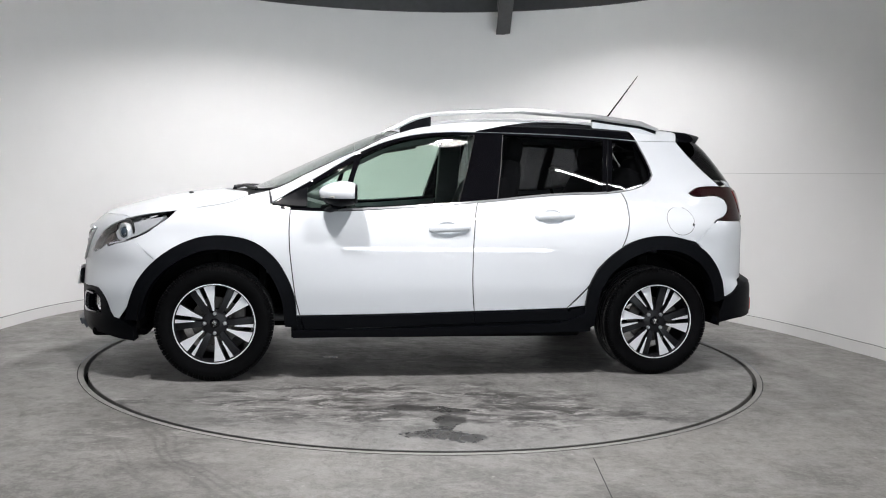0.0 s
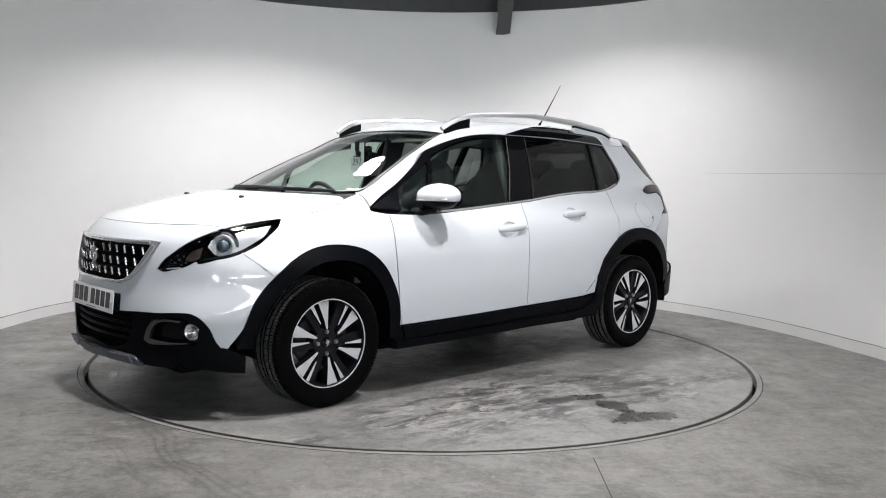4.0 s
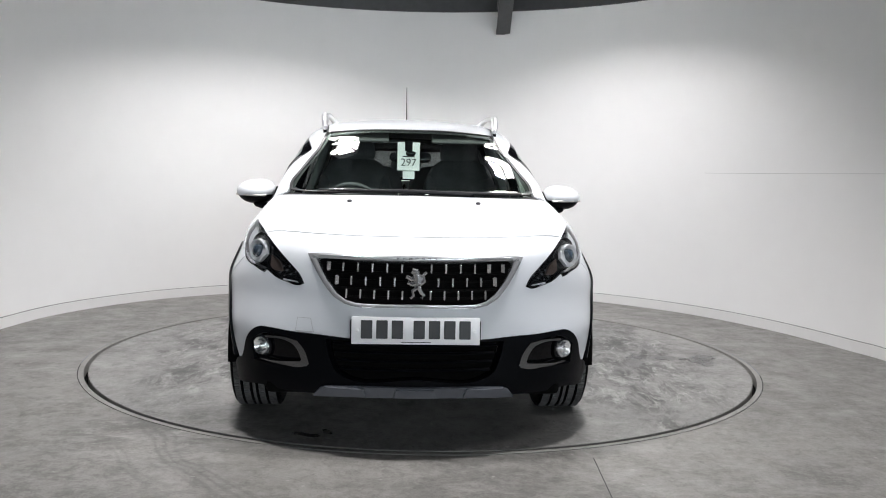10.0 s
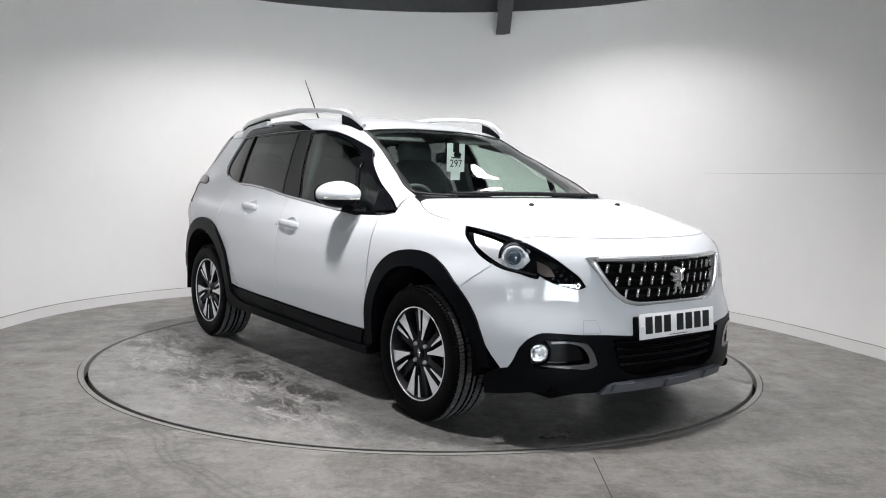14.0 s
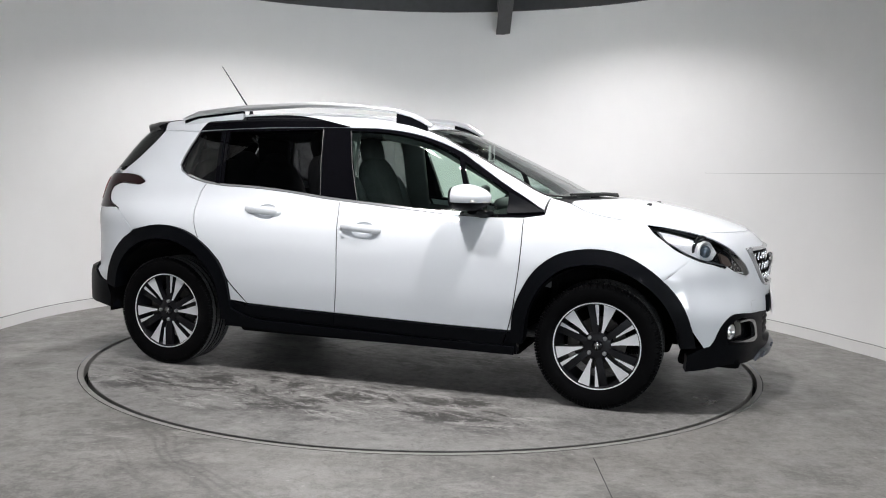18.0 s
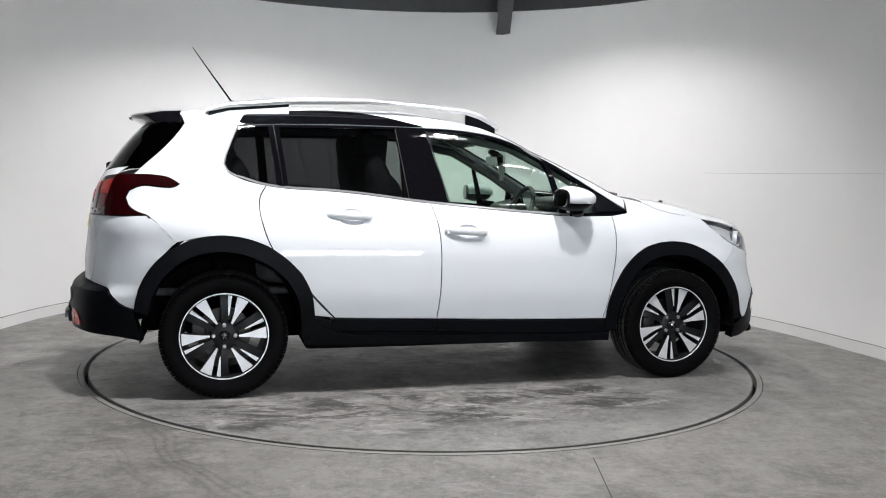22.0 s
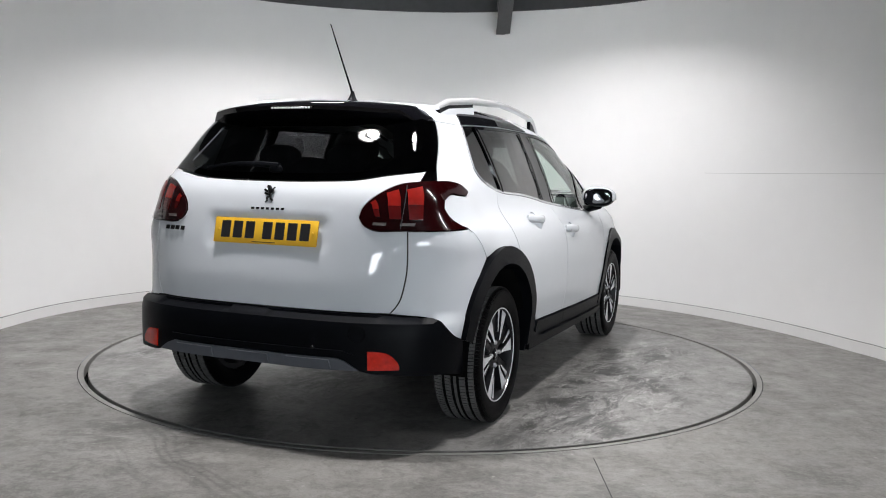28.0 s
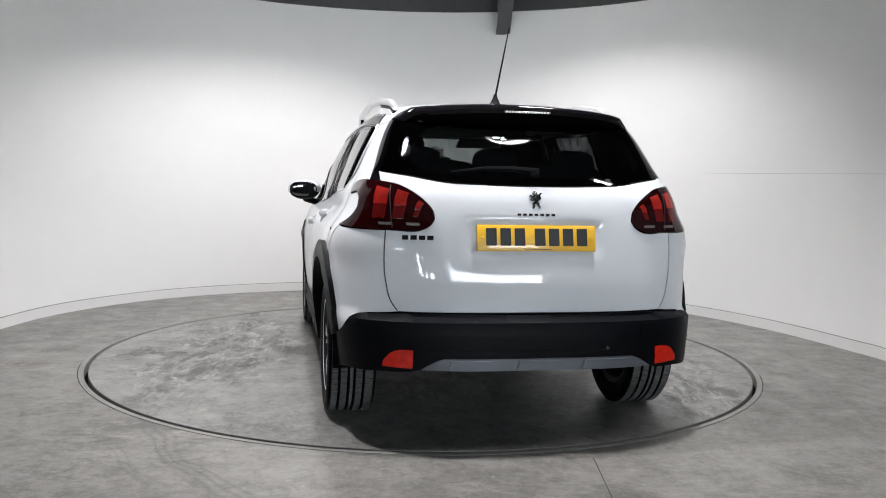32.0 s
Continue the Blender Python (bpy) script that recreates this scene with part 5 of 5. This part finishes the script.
def build_wheel(x, s, turn, bolts):
    """One wheel; its outer face looks along +y, and is turned about for the right flank."""
    at = pose(x, 0.735 * s, HUB, 0, 0, 0 if s > 0 else 180)
    rim = part("wheel", lathe(((0.222, -0.09), (0.222, 0.085), (0.2195, 0.098), (0.214, 0.098), (0.208, 0.085), (0.200, 0.02), (0.195, -0.085)), 72, True), ALLOYDARK, car, "two-tone alloy wheel", at=at)
    side, band = tyre_parts()
    part("tyre", side, RUBBER, rim, "black treaded tyre", sharp=25)
    part("tread", band, TREAD, rim, "dusty grooved tread", sharp=20)
    part("bright_lip", lathe(((0.2198, 0.0985), (0.2198, 0.1000), (0.2145, 0.1000), (0.2138, 0.0975)), 72, True), ALLOY, rim)
    for k in range(6):
        a = turn + 60 * k
        wide = polar([(0.070, 8), (0.070, 0), (0.12, -3.5), (0.2125, -8.5), (0.2125, 8.5), (0.12, 7.5)], a)
        thin = polar([(0.105, -13.2), (0.105, -16.2), (0.2125, -21.3), (0.2125, -15.6)], a)
        for line, z0, z1 in ((wide, 0.045, 0.0865), (thin, 0.045, 0.0825)):
            arm = part("spoke", prism(line, z0, z1, 0.002), ALLOYDARK, rim)
            mid = np.mean(line, axis=0)
            part("machined_face", prism([tuple(mid + (np.array(p) - mid) * 0.975) for p in line], z1, z1 + 0.0012, 0.0), ALLOY, arm, "bright machined spoke face")
        part("dark_spoke", prism(polar([(0.055, -8), (0.055, -44), (0.12, -34), (0.209, -33), (0.209, -21.4), (0.12, -17)], a), 0.045, 0.072, 0.004), ALLOYDARK, rim)
    part("hub", lathe(((0.0, 0.074), (0.058, 0.074), (0.072, 0.066), (0.075, 0.04), (0.0, 0.03)), 48), ALLOYDARK, rim)
    part("centre_cap", lathe(((0.0, 0.084), (0.022, 0.083), (0.027, 0.079), (0.028, 0.07), (0.0, 0.07)), 32), GLOSS, rim)
    badge(rim, pose(0, 0.080, 0, 0, turn * 0.3, 0), 0.036, "cap_emblem")
    for k in range(4):
        bx, bz = polar([(0.054, 0)], bolts + 90 * k)[0]
        part("wheel_bolt", lathe(((0.0, 0.087), (0.008, 0.086), (0.0105, 0.082), (0.011, 0.07), (0.0, 0.07)), 12), SATIN, rim, at=pose(bx, 0, bz))
    part("brake_disc", lathe(((0.06, 0.0), (0.135, 0.0), (0.135, -0.022), (0.06, -0.022)), 48, True), BRAKE, rim)
    part("disc_bell", lathe(((0.0, 0.03), (0.068, 0.03), (0.072, 0.0), (0.072, -0.03), (0.0, -0.03)), 32), MATT, rim)
    part("caliper", rbox((0.07, 0.06, 0.12), 0.015, 2, pose(-0.125 * s, 0.0, 0.02)), BRAKE, rim)


build_wheel(1.269, 1, 22, 0)
build_wheel(1.269, -1, -13.6, 45)
build_wheel(-1.269, 1, 11, 45)
build_wheel(-1.269, -1, -4, 0)


def well(cx):
    bm = bmesh.new()
    rows = []
    for i in range(33):
        a = radians(-4 + 188 * i / 32)
        c, s = math.cos(a), math.sin(a)
        rows.append([bm.verts.new((cx + r * c, y, HUB + r * s)) for r, y in ((0.405, 0.85 - 0.02 * abs(c)), (0.395, 0.60), (0.39, 0.46), (0.05, 0.455))])
    for p, q in zip(rows, rows[1:]):
        for j in range(3):
            bm.faces.new((p[j], p[j + 1], q[j + 1], q[j]))
    return bm


for cx in (1.269, -1.269):
    both_sides("wheel_arch_liner", lambda: well(cx), MATT, car)
for cx in (1.269, -1.269):
    both_sides("suspension_strut", lambda: tube(((cx - 0.03, 0.56, 0.30), (cx - 0.02, 0.53, 0.70)), 0.03), MATT, car)
part("underbody", merge(rbox((1.70, 1.40, 0.05), 0.02, 2, pose(0.0, 0, 0.235)), rbox((3.0, 0.86, 0.05), 0.02, 2, pose(0.10, 0, 0.26)), rbox((0.30, 1.25, 0.05), 0.02, 2, pose(1.80, 0, 0.245)), rbox((0.24, 1.2, 0.05), 0.02, 2, pose(-1.78, 0, 0.40))), MATT, car)
part("rear_silencer", rbox((0.26, 0.50, 0.12), 0.05, 3, pose(-1.66, -0.2, 0.41)), MATT, car)
part("rear_axle", tube(((-1.25, -0.6, 0.27), (-1.25, 0.6, 0.27)), 0.04), MATT, car)



# -- door mirrors --
def egg(m, size, power=2.4, n=24):
    """A rounded block (superellipsoid)."""
    bm = bmesh.new()
    bmesh.ops.create_uvsphere(bm, u_segments=n, v_segments=n // 2 + 2, radius=1)
    for v in bm.verts:
        c = Vector([math.copysign(abs(k) ** (2 / power), k) for k in v.co])
        v.co = Vector((c.x * size[0], c.y * size[1], c.z * size[2]))
    bmesh.ops.transform(bm, matrix=m, verts=bm.verts)
    return bm


MP = pose(0.590, 0.872, 1.042, 0, 0, -8)


def mirror_cap():
    bm = egg(Matrix.Identity(4), (0.125, 0.112, 0.066), 2.2, 32)
    for v in bm.verts:
        if v.co.x < 0:
            v.co.x = max(v.co.x * 0.88, -0.080)
        v.co.z *= (1 - 0.22 * max(0.0, v.co.x) / 0.125) * (1 + 0.25 * (v.co.y / 0.128) * (-0.6 if v.co.z > 0 else 0.3))
    bmesh.ops.bisect_plane(bm, geom=bm.verts[:] + bm.edges[:] + bm.faces[:], plane_co=(0, 0, -0.022), plane_no=(0, 0.05, 1), clear_inner=True)
    bmesh.ops.transform(bm, matrix=MP, verts=bm.verts)
    return bm


def mirror_base():
    bm = egg(Matrix.Identity(4), (0.118, 0.106, 0.072), 2.2, 28)
    for v in bm.verts:
        if v.co.x < 0:
            v.co.x = max(v.co.x * 0.9, -0.079)
    bmesh.ops.bisect_plane(bm, geom=bm.verts[:] + bm.edges[:] + bm.faces[:], plane_co=(0, 0, -0.018), plane_no=(0, 0.05, 1), clear_outer=True)
    bmesh.ops.transform(bm, matrix=MP, verts=bm.verts)
    return merge(bm, tube(((0.615, 0.86, 0.975), (0.65, 0.80, 0.955), (0.67, 0.755, 0.955)), (0.04, 0.036, 0.04), 12, 0.6))


caps = both_sides("door_mirror", mirror_cap, PAINT, car, "white-capped door mirror on a black foot")
both_sides("foot", mirror_base, PLASTIC, caps, "black mirror foot")
both_sides("mirror_glass", lambda: egg(MP @ pose(-0.082, 0.0, -0.004, 0, 0, 4), (0.003, 0.078, 0.044), 3.2, 20), MIRROR, caps)
both_sides("glass_surround", lambda: egg(MP @ pose(-0.078, 0.0, -0.004, 0, 0, 2), (0.006, 0.092, 0.054), 2.8, 24), PLASTIC, caps, "black rim round the mirror glass")
both_sides("indicator", lambda: tube([MP @ Vector(p) for p in ((0.112, -0.05, -0.022), (0.113, 0.0, -0.022), (0.094, 0.06, -0.021), (0.03, 0.106, -0.019))], 0.010, 8, 0.7), AMBER, caps, "clear indicator strip")

# -- door handles --
for hx, hz, key in HANDLES:
    slope = -0.055
    pts = [(hx + dx, hz + 0.014 + slope * dx) for dx in (-0.118, -0.095, -0.03, 0.05, 0.095, 0.112)]
    line = S(*pts)
    lift = (0.004, 0.016, 0.023, 0.023, 0.016, 0.002)

    def grip(line=line, lift=lift):
        return tube([tuple(p + (0, l, 0)) for p, l in zip(line, lift)], [0.010, 0.012, 0.012, 0.012, 0.012, 0.008], 12, 1.75)
    hs = both_sides("door_handle", grip, PAINT, car, "white door handle over a recess")
    panel("handle_recess", bowl_line(hx, hz), SIDE, PAINT, hs, off=0.0, depth=0, res=0.012, gap=-0.003, dish=(-hx - 0.010, hz + 0.006, 0.069, 0.050, 0.015))
    if key:
        def lock():
            p = S((hx - 0.108, hz + 0.006))[0]
            return lathe(((0.0, 0.004), (0.007, 0.003), (0.008, 0.0), (0, 0)), 14), p
        for s, h in zip((1, -1), hs):
            bm, p = lock()
            part("key_lock", bm, SATIN, h, at=pose(p[0], (p[1] + 0.028) * s, p[2], 0, 0, 0 if s > 0 else 180))

# fuel flap on the left flank
fx, fz = -1.408, 0.915
flap = S(*[(fx + 0.083 * math.cos(a), fz + 0.083 * math.sin(a)) for a in (2 * math.pi * k / 28 for k in range(28))])
panel("fuel_flap_seam", flap, SIDE, SEAL, car, both=False, off=0.0008, depth=0, res=0.03, gap=0, holes=[S(*[(fx + 0.0805 * math.cos(a), fz + 0.0805 * math.sin(a)) for a in (2 * math.pi * k / 28 for k in range(28))])])
panel("fuel_flap", S(*[(fx + 0.0803 * math.cos(a), fz + 0.0803 * math.sin(a)) for a in (2 * math.pi * k / 28 for k in range(28))]), SIDE, PAINT, car, both=False, off=0.001, depth=0, res=0.02, gap=0)
part("fuel_flap_catch", egg(pose(*S((fx - 0.072, 0.893))[0]), (0.006, 0.004, 0.012), 2, 10), INK, car)

# towing-eye cover in the front bumper
tow = F((-0.487, 0.551), (-0.43, 0.551), (-0.416, 0.495), (-0.495, 0.495))
panel("towing_cover_seam", tow, NOSEWRAP, SATIN, car, both=False, off=0.0006, depth=0, res=0.02, gap=0)
panel("towing_cover", tow, NOSEWRAP, PAINT, car, both=False, off=0.0012, depth=0, res=0.02, gap=0.002)

# -- roof rails --
RAILTOP = [(0.262, 1.437), (0.205, 1.472), (0.146, 1.500), (0.05, 1.525), (-0.173, 1.545), (-0.49, 1.559), (-0.932, 1.540), (-1.247, 1.508), (-1.357, 1.474)]


def rail_y(x):
    return float(np.interp(x, (-1.4, -0.5, 0.05, 0.27), (0.525, 0.54, 0.535, 0.515)))


def rail():
    return tube([(x, rail_y(x), z - 0.013) for x, z in RAILTOP], [0.016, 0.020, 0.022, 0.021, 0.019, 0.020, 0.023, 0.022, 0.014], 10, 0.8)


rails = both_sides("roof_rail", rail, RAIL, car, "silver roof rail with dark feet")


def rail_foot(xa, xb, n=8, low=None, high=0.018, half=0.010):
    """The infill between rail and roof, or from low to high below the rail's top."""
    bm = bmesh.new()
    rows = []
    for i in range(n + 1):
        x = xa + (xb - xa) * i / n
        zt = float(np.interp(-x, [-r[0] for r in RAILTOP], [r[1] for r in RAILTOP])) - high
        y = rail_y(x)
        zr = float(T((x, y))[0][2]) - 0.02
        if low is not None:
            zr = max(zr, zt + high - low)
        rows.append([bm.verts.new((x, y + d, z)) for d, z in ((-half, zr), (-half, max(zt, zr)), (half, max(zt, zr)), (half, zr))])
    for p, q in zip(rows, rows[1:]):
        for j in range(4):
            bm.faces.new((p[j], q[j], q[(j + 1) % 4], p[(j + 1) % 4]))
    bm.faces.new(rows[0])
    bm.faces.new(rows[-1][::-1])
    return bm


both_sides("front_foot", lambda: rail_foot(0.06, 0.24), PLASTIC, rails)
both_sides("rear_foot", lambda: rail_foot(-1.345, -0.93, low=0.044), PLASTIC, rails)
both_sides("rail_base", lambda: rail_foot(-1.345, -0.93, high=0.044, half=0.016), PAINT, rails)

# -- aerial --
aerial = part("aerial", lathe(((0.0, 0.05), (0.008, 0.048), (0.012, 0.03), (0.022, 0.008), (0.032, -0.004), (0.0, -0.006)), 20), PLASTIC, car, "black whip aerial on the roof", at=pose(-1.205, 0, 1.512, 90))
part("mast", tube(((0, 0.035, 0), (-0.105, 0.178, 0), (-0.224, 0.342, 0)), (0.0055, 0.004, 0.0022), 8), MATT, aerial)

# -- spoiler over the rear window --
def spoiler():
    bm = bmesh.new()
    rows = []
    n = 28
    for i in range(n + 1):
        y = -0.562 + 1.124 * i / n
        k = abs(y) / 0.562
        e = max(0.0, (k - 0.86) / 0.14)
        xf = -1.485
        xt = -1.765 + 0.16 * k ** 2.5 + 0.03 * e
        zf = float(T((xf, min(abs(y), 0.53)))[0][2]) + 0.004 - 0.028 * e
        zt = 1.452 - 0.026 * k * k - 0.055 * e
        xu = -1.655 + 0.06 * k * k + 0.03 * e
        rows.append([bm.verts.new(v) for v in ((xf, y, zf), ((xf + xt) / 2, y, (zf + zt) / 2 + 0.006), (xt + 0.012, y, zt), (xt, y, zt - 0.008), (xt + 0.008, y, zt - 0.026), (xu, y, 1.375 - 0.01 * k), (xf + 0.02, y, zf - 0.05))])
    for p, q in zip(rows, rows[1:]):
        for j in range(7):
            bm.faces.new((p[j], q[j], q[(j + 1) % 7], p[(j + 1) % 7]))
    bm.faces.new(rows[0])
    bm.faces.new(rows[-1][::-1])
    return bm


sp = part("rear_spoiler", spoiler(), GLOSS, car, "gloss black roof spoiler", sharp=30)
strip_lamp = part("brake_light", rbox((0.006, 0.215, 0.011), 0.002, 1, pose(-1.7665, 0, 1.431)), LAMPRED, sp, "clear and red high brake light strip")
for k in range(14):
    part("diode", rbox((0.004, 0.011, 0.008), 0.001, 1, pose(-1.7695, -0.094 + 0.0145 * k, 1.431)), PAPER, strip_lamp)

# -- wipers --
w1 = part("front_wiper", tube([tuple(p + (0, 0, 0.012)) for p in T((1.20, 0.30), (1.165, 0.0), (1.12, -0.28), (1.05, -0.48))], (0.009, 0.007, 0.006, 0.004), 8, 1.4), INK, car, "black wiper at the windscreen's foot")
w2 = part("front_wiper", tube([tuple(p + (0, 0, 0.012)) for p in T((1.06, 0.57), (1.10, 0.42), (1.145, 0.2), (1.165, 0.02))], (0.007, 0.006, 0.005, 0.004), 8, 1.4), INK, car, "black wiper at the windscreen's foot")
for w, (x, y) in ((w1, (1.20, 0.30)), (w2, (1.06, 0.57))):
    q = T((x, y))[0]
    part("pivot", lathe(((0.0, 0.012), (0.010, 0.011), (0.013, 0.0), (0, 0)), 14), PLASTIC, w, at=pose(q[0], q[1], q[2], 90))
rw = part("rear_wiper", tube([tuple(p + (-0.022, 0, 0.004)) for p in R((-0.02, 1.168), (0.09, 1.176), (0.22, 1.176), (0.36, 1.158))], (0.016, 0.014, 0.009, 0.006), 8, 0.9), PLASTIC, car, "black rear wiper")
part("pivot", egg(pose(*(R((0.0, 1.160))[0] + (-0.014, 0, 0))), (0.02, 0.03, 0.018), 2.5, 14), PLASTIC, rw)
for y in (0.305, -0.305):
    q = T((1.452, y))[0]
    part("washer_jet", egg(pose(q[0], q[1], q[2] + 0.004), (0.014, 0.012, 0.008), 2.5, 12), INK, car)

# -- cabin --
panel("door_trim", S((0.86, 0.94), (0.3, 0.952), (-0.2, 0.985), (-0.95, 1.05), (-1.45, 1.06), (-1.50, 0.80), (-0.80, 0.80), (-0.80, 0.36), (0.80, 0.36)), SIDE, DASH, car, off=-0.055, depth=0, res=0.08, gap=0, corner=10)
panel("headlining", full(np.concatenate([T((0.20, 0)), T((0.18, 0.48)), T((-0.5, 0.5)), T((-1.45, 0.48)), T((-1.48, 0))])), TOP, LINING, car, both=False, off=-0.035, depth=0, res=0.08, gap=0, corner=10)
both_sides("inner_pillar", lambda: tube([tuple(p - (0, 0.05, 0.02)) for p in S((0.88, 1.02), (0.62, 1.18), (0.31, 1.335), (0.0, 1.39))], 0.026, 8), DASH, car)
both_sides("centre_pillar", lambda: rbox((0.16, 0.05, 0.52), 0.02, 2, pose(-0.245, 0.60, 1.17, 20, 0, 0)), DASH, car)
both_sides("rear_pillar", lambda: rbox((0.26, 0.05, 0.44), 0.02, 2, pose(-1.36, 0.60, 1.19, 22, 8, 0)), DASH, car)
part("cabin_floor", rbox((1.92, 1.4, 0.04), 0.01, 1, pose(0.09, 0, 0.33)), DASH, car)
# boot floor and back are unseen, added to stop light leaking through the body
part("boot_floor", rbox((1.12, 0.96, 0.04), 0.01, 1, pose(-1.40, 0, 0.50)), DASH, car)
part("boot_back", rbox((0.03, 0.96, 0.36), 0.01, 1, pose(-1.84, 0, 0.69)), DASH, car)
part("load_cover", rbox((0.52, 1.15, 0.03), 0.01, 1, pose(-1.42, 0, 0.98)), DASH, car)
part("bulkhead", rbox((0.04, 1.36, 0.55), 0.01, 1, pose(1.02, 0, 0.70)), MATT, car)


def dashboard():
    bm = prism([(1.10, 1.02), (0.98, 1.015), (0.80, 1.00), (0.66, 0.965), (0.60, 0.90), (0.63, 0.72), (0.78, 0.60), (1.0, 0.58), (1.0, 0.9)], -0.69, 0.69, 0.0)
    return bm


dash = part("dashboard", dashboard(), DASH, car, "black dashboard with a driver's hood and a screen")
part("driver_hood", egg(pose(0.70, -0.34, 0.995), (0.10, 0.17, 0.045), 2.6, 20), DASH, dash)
part("centre_screen", rbox((0.02, 0.19, 0.12), 0.008, 2, pose(0.60, 0.02, 0.985, 0, -15)), GLOSS, dash)
part("centre_console", rbox((0.75, 0.22, 0.28), 0.04, 2, pose(0.30, 0, 0.48)), DASH, car)
wheel_rim = lathe([(0.172 + 0.014 * math.cos(a), 0.014 * math.sin(a)) for a in (2 * math.pi * k / 10 for k in range(10))], 40, True)
steer = part("steering_wheel", wheel_rim, DASH, car, "small black steering wheel", at=pose(0.47, -0.34, 0.93, 0, 0, 90) @ pose(0, 0, 0, 22))
part("boss", egg(Matrix.Identity(4), (0.085, 0.03, 0.07), 2.6, 18), DASH, steer)
part("spoke", rbox((0.33, 0.016, 0.035), 0.006, 1), DASH, steer)
part("spoke", rbox((0.04, 0.016, 0.17), 0.006, 1, pose(0, 0, -0.085)), SATIN, steer)


def seat(y, x=-0.10):
    base = part("front_seat", egg(pose(x + 0.05, y, 0.60), (0.27, 0.26, 0.11), 3.2, 24), CLOTH, car, "dark grey fabric front seat with a headrest")
    part("backrest", egg(pose(x - 0.27, y, 0.92, 0, -16), (0.085, 0.255, 0.36), 3.0, 28), CLOTH, base)
    for d in (-0.205, 0.205):
        part("bolster", egg(pose(x - 0.235, y + d, 0.88, 0, -16), (0.085, 0.055, 0.28), 2.5, 18), CLOTH, base)
    part("headrest", egg(pose(x - 0.375, y, 1.305, 0, -10), (0.055, 0.135, 0.095), 2.8, 22), CLOTH, base)
    for d in (-0.05, 0.05):
        part("headrest_post", tube(((x - 0.35, y + d, 1.18), (x - 0.37, y + d, 1.27)), 0.006), SATIN, base)
    part("seat_frame", rbox((0.5, 0.42, 0.16), 0.03, 1, pose(x + 0.02, y, 0.43)), DASH, base)


seat(-0.36)
seat(0.36)
bench = part("rear_bench", egg(pose(-0.86, 0, 0.64), (0.26, 0.62, 0.11), 4, 28), CLOTH, car, "dark grey fabric rear bench with headrests")
for y, w in ((0.32, 0.30), (-0.32, 0.30)):
    part("backrest", egg(pose(-1.13, y, 0.93, 0, -20), (0.075, w, 0.31), 4, 26), CLOTH, bench)
for y in (0.40, 0.0, -0.40):
    part("headrest", egg(pose(-1.24, y, 1.215, 0, -12), (0.045, 0.12, 0.075), 2.8, 20), CLOTH, bench)
    for d in (-0.045, 0.045):
        part("headrest_post", tube(((-1.22, y + d, 1.10), (-1.235, y + d, 1.17)), 0.006), SATIN, bench)
stalk = part("inside_mirror", egg(pose(0.43, 0.0, 1.255, 0, -8), (0.022, 0.125, 0.036), 3, 22), GLOSS, car, "black inside mirror with a hanging number card")
part("mirror_glass", rbox((0.003, 0.22, 0.056), 0.001, 1, pose(0.408, 0, 1.252, 0, -8)), MIRROR, stalk)
part("sensor_housing", egg(pose(0.435, 0, 1.292, 0, 28), (0.055, 0.045, 0.022), 2.6, 18), GLOSS, stalk)
card = part("number_card", rbox((0.004, 0.130, 0.165), 0.001, 1, pose(0.475, -0.012, 1.258)), PAPER, stalk, "white card with a printed number hung from the mirror")
part("hook", rbox((0.003, 0.045, 0.06), 0.001, 1, pose(0.4775, -0.012, 1.318)), GLOSS, card)
part("printed_line", rbox((0.001, 0.07, 0.009), 0, 1, pose(0.4775, -0.012, 1.258)), INK, card)
words("printed_number", "297", 0.062, INK, card, pose(0.4778, -0.012, 1.222, 90, 0, 90))
part("paper_slip", rbox((0.003, 0.07, 0.05), 0.001, 1, pose(0.472, -0.010, 1.152)), PAPER, card)
both_sides("sun_visor", lambda: rbox((0.13, 0.34, 0.015), 0.006, 1, pose(0.27, 0.30, 1.375, 0, 24)), LINING, car)

# ---- movement: the turntable carries the car round ----
SPIN = [188.33, 204.97, 221.72, 238.55, 255.4, 272.35, 289.17, 305.97, 323.07, 340.23, 357.4, 374.59, 391.82, 409.11, 426.26, 443.27, 460.29]


def motions():
    at = pose(-0.0129, -0.1179, 0)
    walk(car, [(2 * i, pose(0, 0, 0, 0, 0, a) @ at) for i, a in enumerate(SPIN)])
    walk(turntable, [(2 * i, pose(0, 0, 0, 0, 0, a - SPIN[0])) for i, a in enumerate(SPIN)])


motions()
